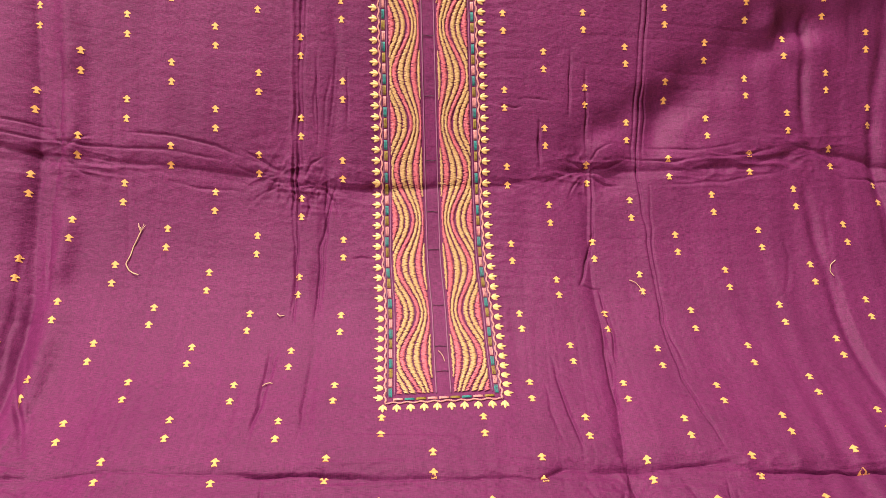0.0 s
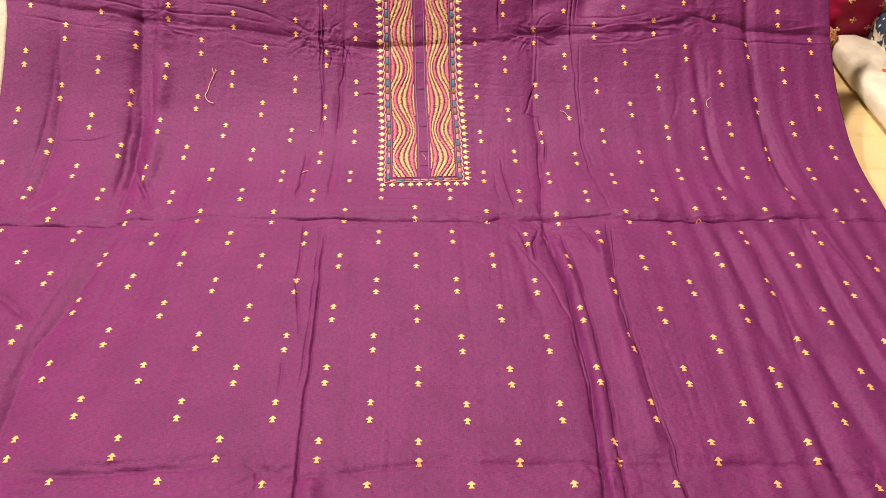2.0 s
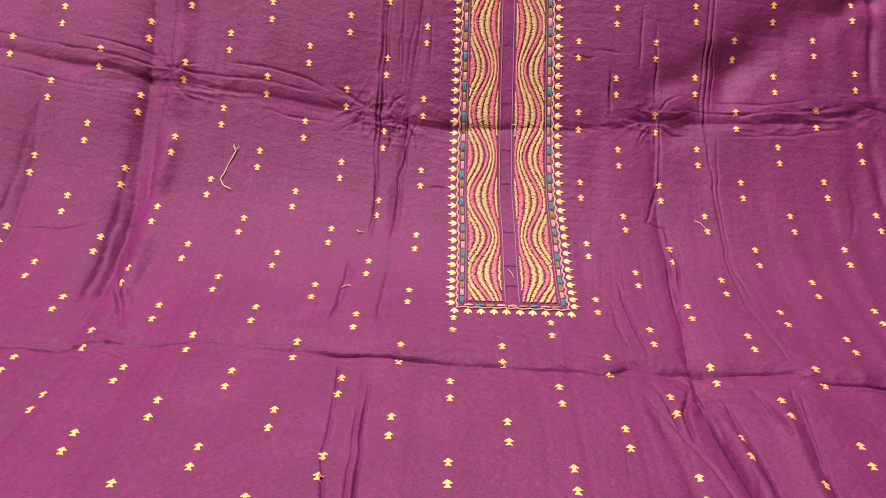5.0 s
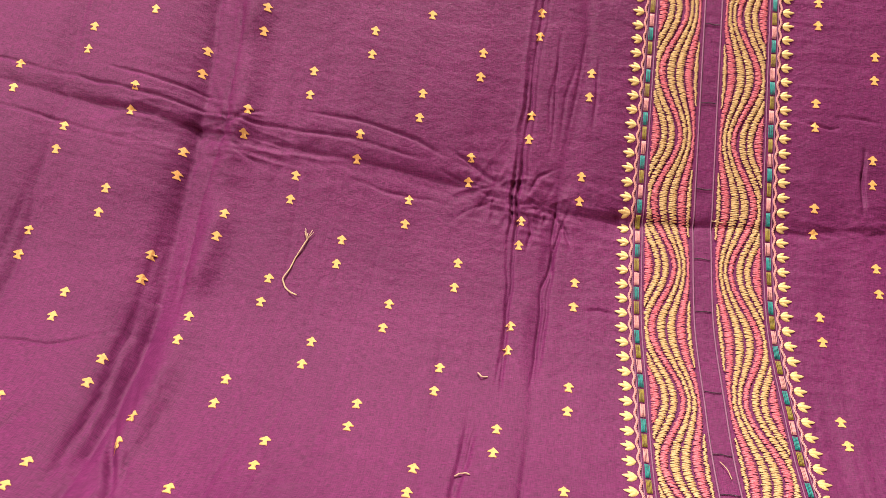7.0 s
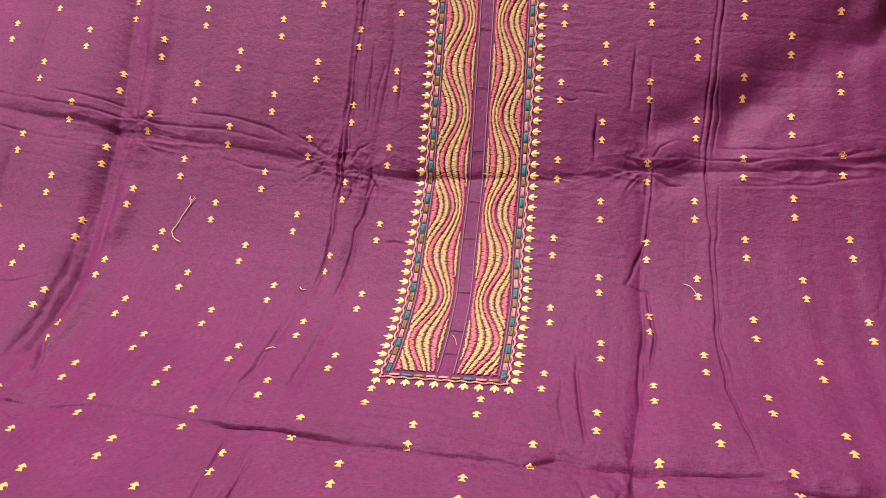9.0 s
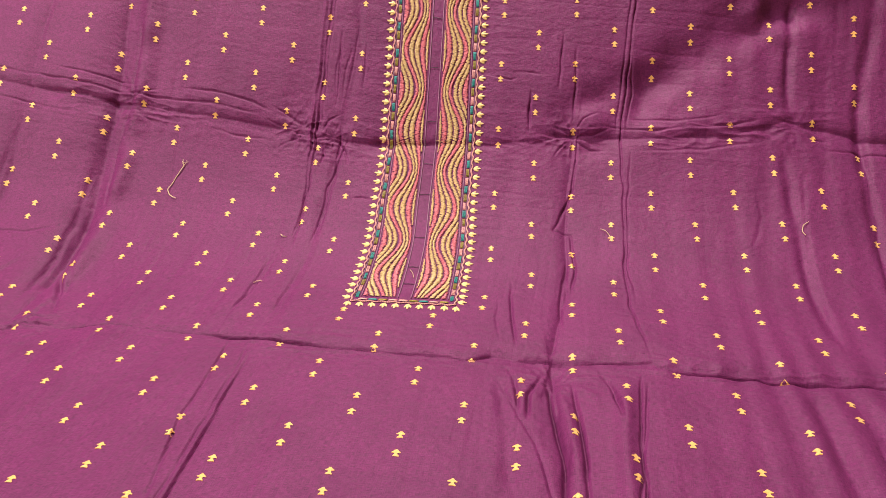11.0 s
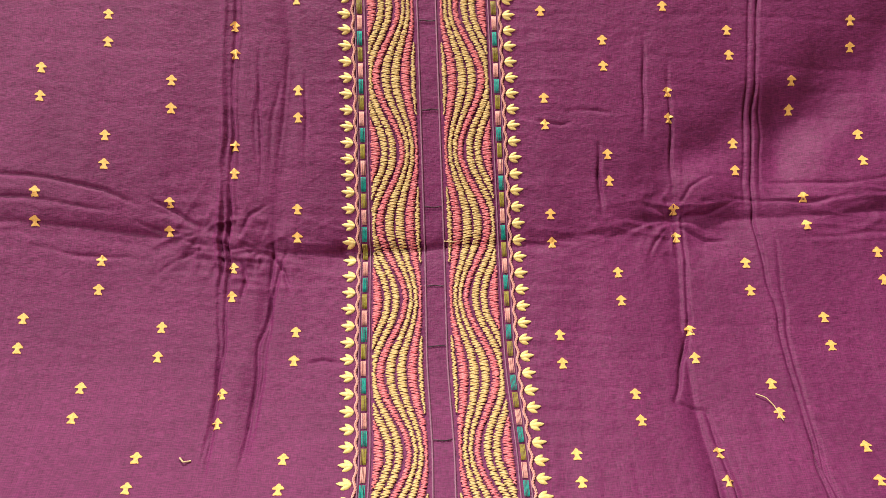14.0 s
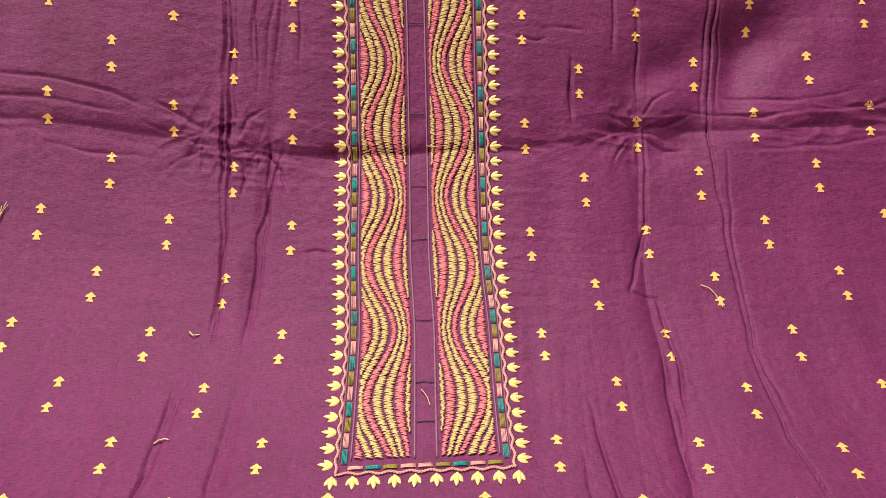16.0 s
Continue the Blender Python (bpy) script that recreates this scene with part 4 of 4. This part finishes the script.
# ---- goods lying round the cloth ----
def print_cloth(name, ground, ink, scale, cut, second=None):
    """Cloth with a blotchy block print."""
    m, t, b = material(name)
    place = t.nodes.new("ShaderNodeTexCoord").outputs["Object"]
    cells = node(t, "ShaderNodeTexVoronoi", Scale=scale)
    cells.feature = "DISTANCE_TO_EDGE"
    warp = noise_of(t, place, scale * 0.7, 3)
    t.links.new(mixed(t, place, warp, 0.25), cells.inputs["Vector"])
    blot = noise_of(t, place, scale * 1.3, 2)
    base = mixed(t, ground, ink, ramp(t, cells.outputs["Distance"], [(cut, (1, 1, 1)), (cut + 0.03, (0, 0, 0))]))
    if second:
        base = mixed(t, base, second, ramp(t, blot, [(0.60, (0, 0, 0)), (0.63, (1, 1, 1))]))
    fine = noise_of(t, place, 600, 2)
    base = mixed(t, base, (0.02, 0.02, 0.02), ramp(t, fine, [(0.5, (0, 0, 0)), (0.8, (0.3,) * 3)]))
    t.links.new(base, b.inputs["Base Color"])
    b.inputs["Roughness"].default_value = 0.8
    bumped(t, b, fine, 0.3, 0.0006)
    return m


def cloth_pile(name, centre, size, turn, mat, label, layers=3, seed=1):
    """A folded cloth: soft rounded slab with the edges of its layers showing."""
    nu, nw = 40, 22
    u = np.linspace(0, 2 * np.pi, nu, endpoint=False)
    w = np.linspace(-1, 1, nw)
    uu, ww = np.meshgrid(u, w, indexing="ij")
    sq = lambda a, p: np.sign(a) * np.abs(a) ** p
    ring = np.clip(1 - np.abs(ww) ** 5, 0, 1) ** 0.5 * (1 - 0.03 * (0.5 + 0.5 * np.cos(np.pi * layers * (ww + 1))))
    x = size[0] / 2 * sq(np.cos(uu), 0.45) * ring
    y = size[1] / 2 * sq(np.sin(uu), 0.45) * ring
    z = size[2] / 2 * (ww + 1)
    rough = 0.10 * field(x + seed, y, size[0] * 0.3, size[1] * 0.3, seed % 12) + 0.05 * field(x, y + z, size[0] * 0.12, size[1] * 0.12, (seed + 3) % 12)
    z = z * (1 + rough)
    x, y = x * (1 + 0.4 * rough), y * (1 + 0.4 * rough)
    verts = np.stack([x, y, z], -1).reshape(-1, 3)
    faces = []
    for i in range(nu):
        for j in range(nw - 1):
            a, b2 = i * nw + j, ((i + 1) % nu) * nw + j
            faces.append((a, b2, b2 + 1, a + 1))
    ob = mesh_object(name, verts, faces, mat)
    ob.matrix_world = pose(centre[0], centre[1], -0.030, 0, 0, turn)
    return tagged(ob, label, "cloth")


MAROON = woven("maroon_silk", (0.24, 0.004, 0.035), (0.48, 0.012, 0.085), (0.55, 0.02, 0.11), sheen=0.3, rough=0.5)
NAVY = print_cloth("navy_print", (0.66, 0.60, 0.48), (0.015, 0.025, 0.06), 22, 0.09)
GREEN = print_cloth("green_print", (0.03, 0.07, 0.02), (0.6, 0.55, 0.42), 26, 0.05, (0.55, 0.05, 0.05))
PAISLEY = print_cloth("paisley_print", (0.55, 0.20, 0.06), (0.10, 0.03, 0.05), 60, 0.05, (0.6, 0.5, 0.3))
YELLOW = print_cloth("yellow_print", (0.80, 0.52, 0.02), (0.72, 0.45, 0.02), 30, 0.03, (0.12, 0.22, 0.02))
KNIT = woven("grey_knit", (0.42, 0.38, 0.30), (0.62, 0.57, 0.47), (0.66, 0.6, 0.5))
BLACK = woven("black_cotton", (0.010, 0.010, 0.008), (0.03, 0.03, 0.022), (0.04, 0.04, 0.03))
DARK = woven("dark_olive_cotton", (0.012, 0.013, 0.007), (0.04, 0.042, 0.022), (0.05, 0.05, 0.03))

maroon = cloth_pile("maroon_cloth", (0.735, 0.800), (0.11, 0.20, 0.13), 12, MAROON, "folded maroon silk cloth with small yellow crosses", 3, 2)
for px, pz in ((-0.030, 0.098), (0.008, 0.108), (-0.014, 0.062), (0.034, 0.085), (-0.040, 0.045), (0.022, 0.045)):
    bm = bmesh.new()
    for dx, dz, r in ((0, 0, 0.0022), (0.0045, 0, 0.0020), (-0.0045, 0, 0.0020), (0, 0.004, 0.0017), (0, -0.004, 0.0017)):
        bmesh.ops.create_uvsphere(bm, u_segments=8, v_segments=5, radius=1, matrix=Matrix.Translation((px + dx, -0.098, pz + dz)) @ Matrix.Diagonal((r, 0.0022, r, 1)))
    part("woven_cross", bm, LEAF, maroon)
cloth_pile("navy_printed_cloth", (0.880, 0.690), (0.20, 0.34, 0.08), -8, NAVY, "folded white cloth block-printed in navy scrolls", 2, 3)
cloth_pile("green_printed_cloth", (0.985, 0.860), (0.20, 0.26, 0.14), 6, GREEN, "folded dark green floral cloth in the pile", 3, 4)
cloth_pile("paisley_cloth", (0.668, 0.700), (0.07, 0.10, 0.055), 20, PAISLEY, "small folded orange paisley cloth beside the pile", 2, 5)
cloth_pile("knit_cloth", (-0.84, 0.66), (0.24, 0.20, 0.13), 25, KNIT, "folded pale grey knitted cloth with a ribbed hem", 3, 6)
cloth_pile("yellow_printed_cloth", (-1.02, 0.92), (0.34, 0.30, 0.115), 30, YELLOW, "crumpled yellow cloth printed with green sprigs", 4, 7)
cloth_pile("black_cloth", (-0.80, 0.44), (0.22, 0.20, 0.07), 10, BLACK, "folded black cloth on the floor", 2, 8)
cloth_pile("dark_cloth", (-1.45, 1.45), (0.80, 0.60, 0.55), 40, DARK, "tall heap of dark olive cloth", 4, 9)


def plastic():
    m, t, b = material("cream_plastic")
    place = t.nodes.new("ShaderNodeTexCoord").outputs["Object"]
    n = noise_of(t, place, 40, 4)
    t.links.new(ramp(t, n, [(0.3, (0.62, 0.54, 0.40)), (0.7, (0.74, 0.67, 0.52))]), b.inputs["Base Color"])
    b.inputs["Roughness"].default_value = 0.3
    bumped(t, b, n, 0.6, 0.004)
    return m


PLASTIC = plastic()
RED_INK = painted("red_ink", (0.62, 0.07, 0.03))
bag = cloth_pile("plastic_bag", (0.748, 0.430), (0.115, 0.54, 0.045), -1, PLASTIC, "flat cream plastic bag with red print, lying on the floor", 1, 10)
bag["category"] = "bag"
for row, x in enumerate((-0.016, 0.010)):
    for k in range(7 - row):
        bm = bmesh.new()
        y = 0.11 - k * 0.019 - row * 0.01
        box(bm, x - 0.0040, x + 0.0040, y - 0.0045, y + 0.0040, 0.0400, 0.0462)
        part("printed_bar", bm, RED_INK, bag)
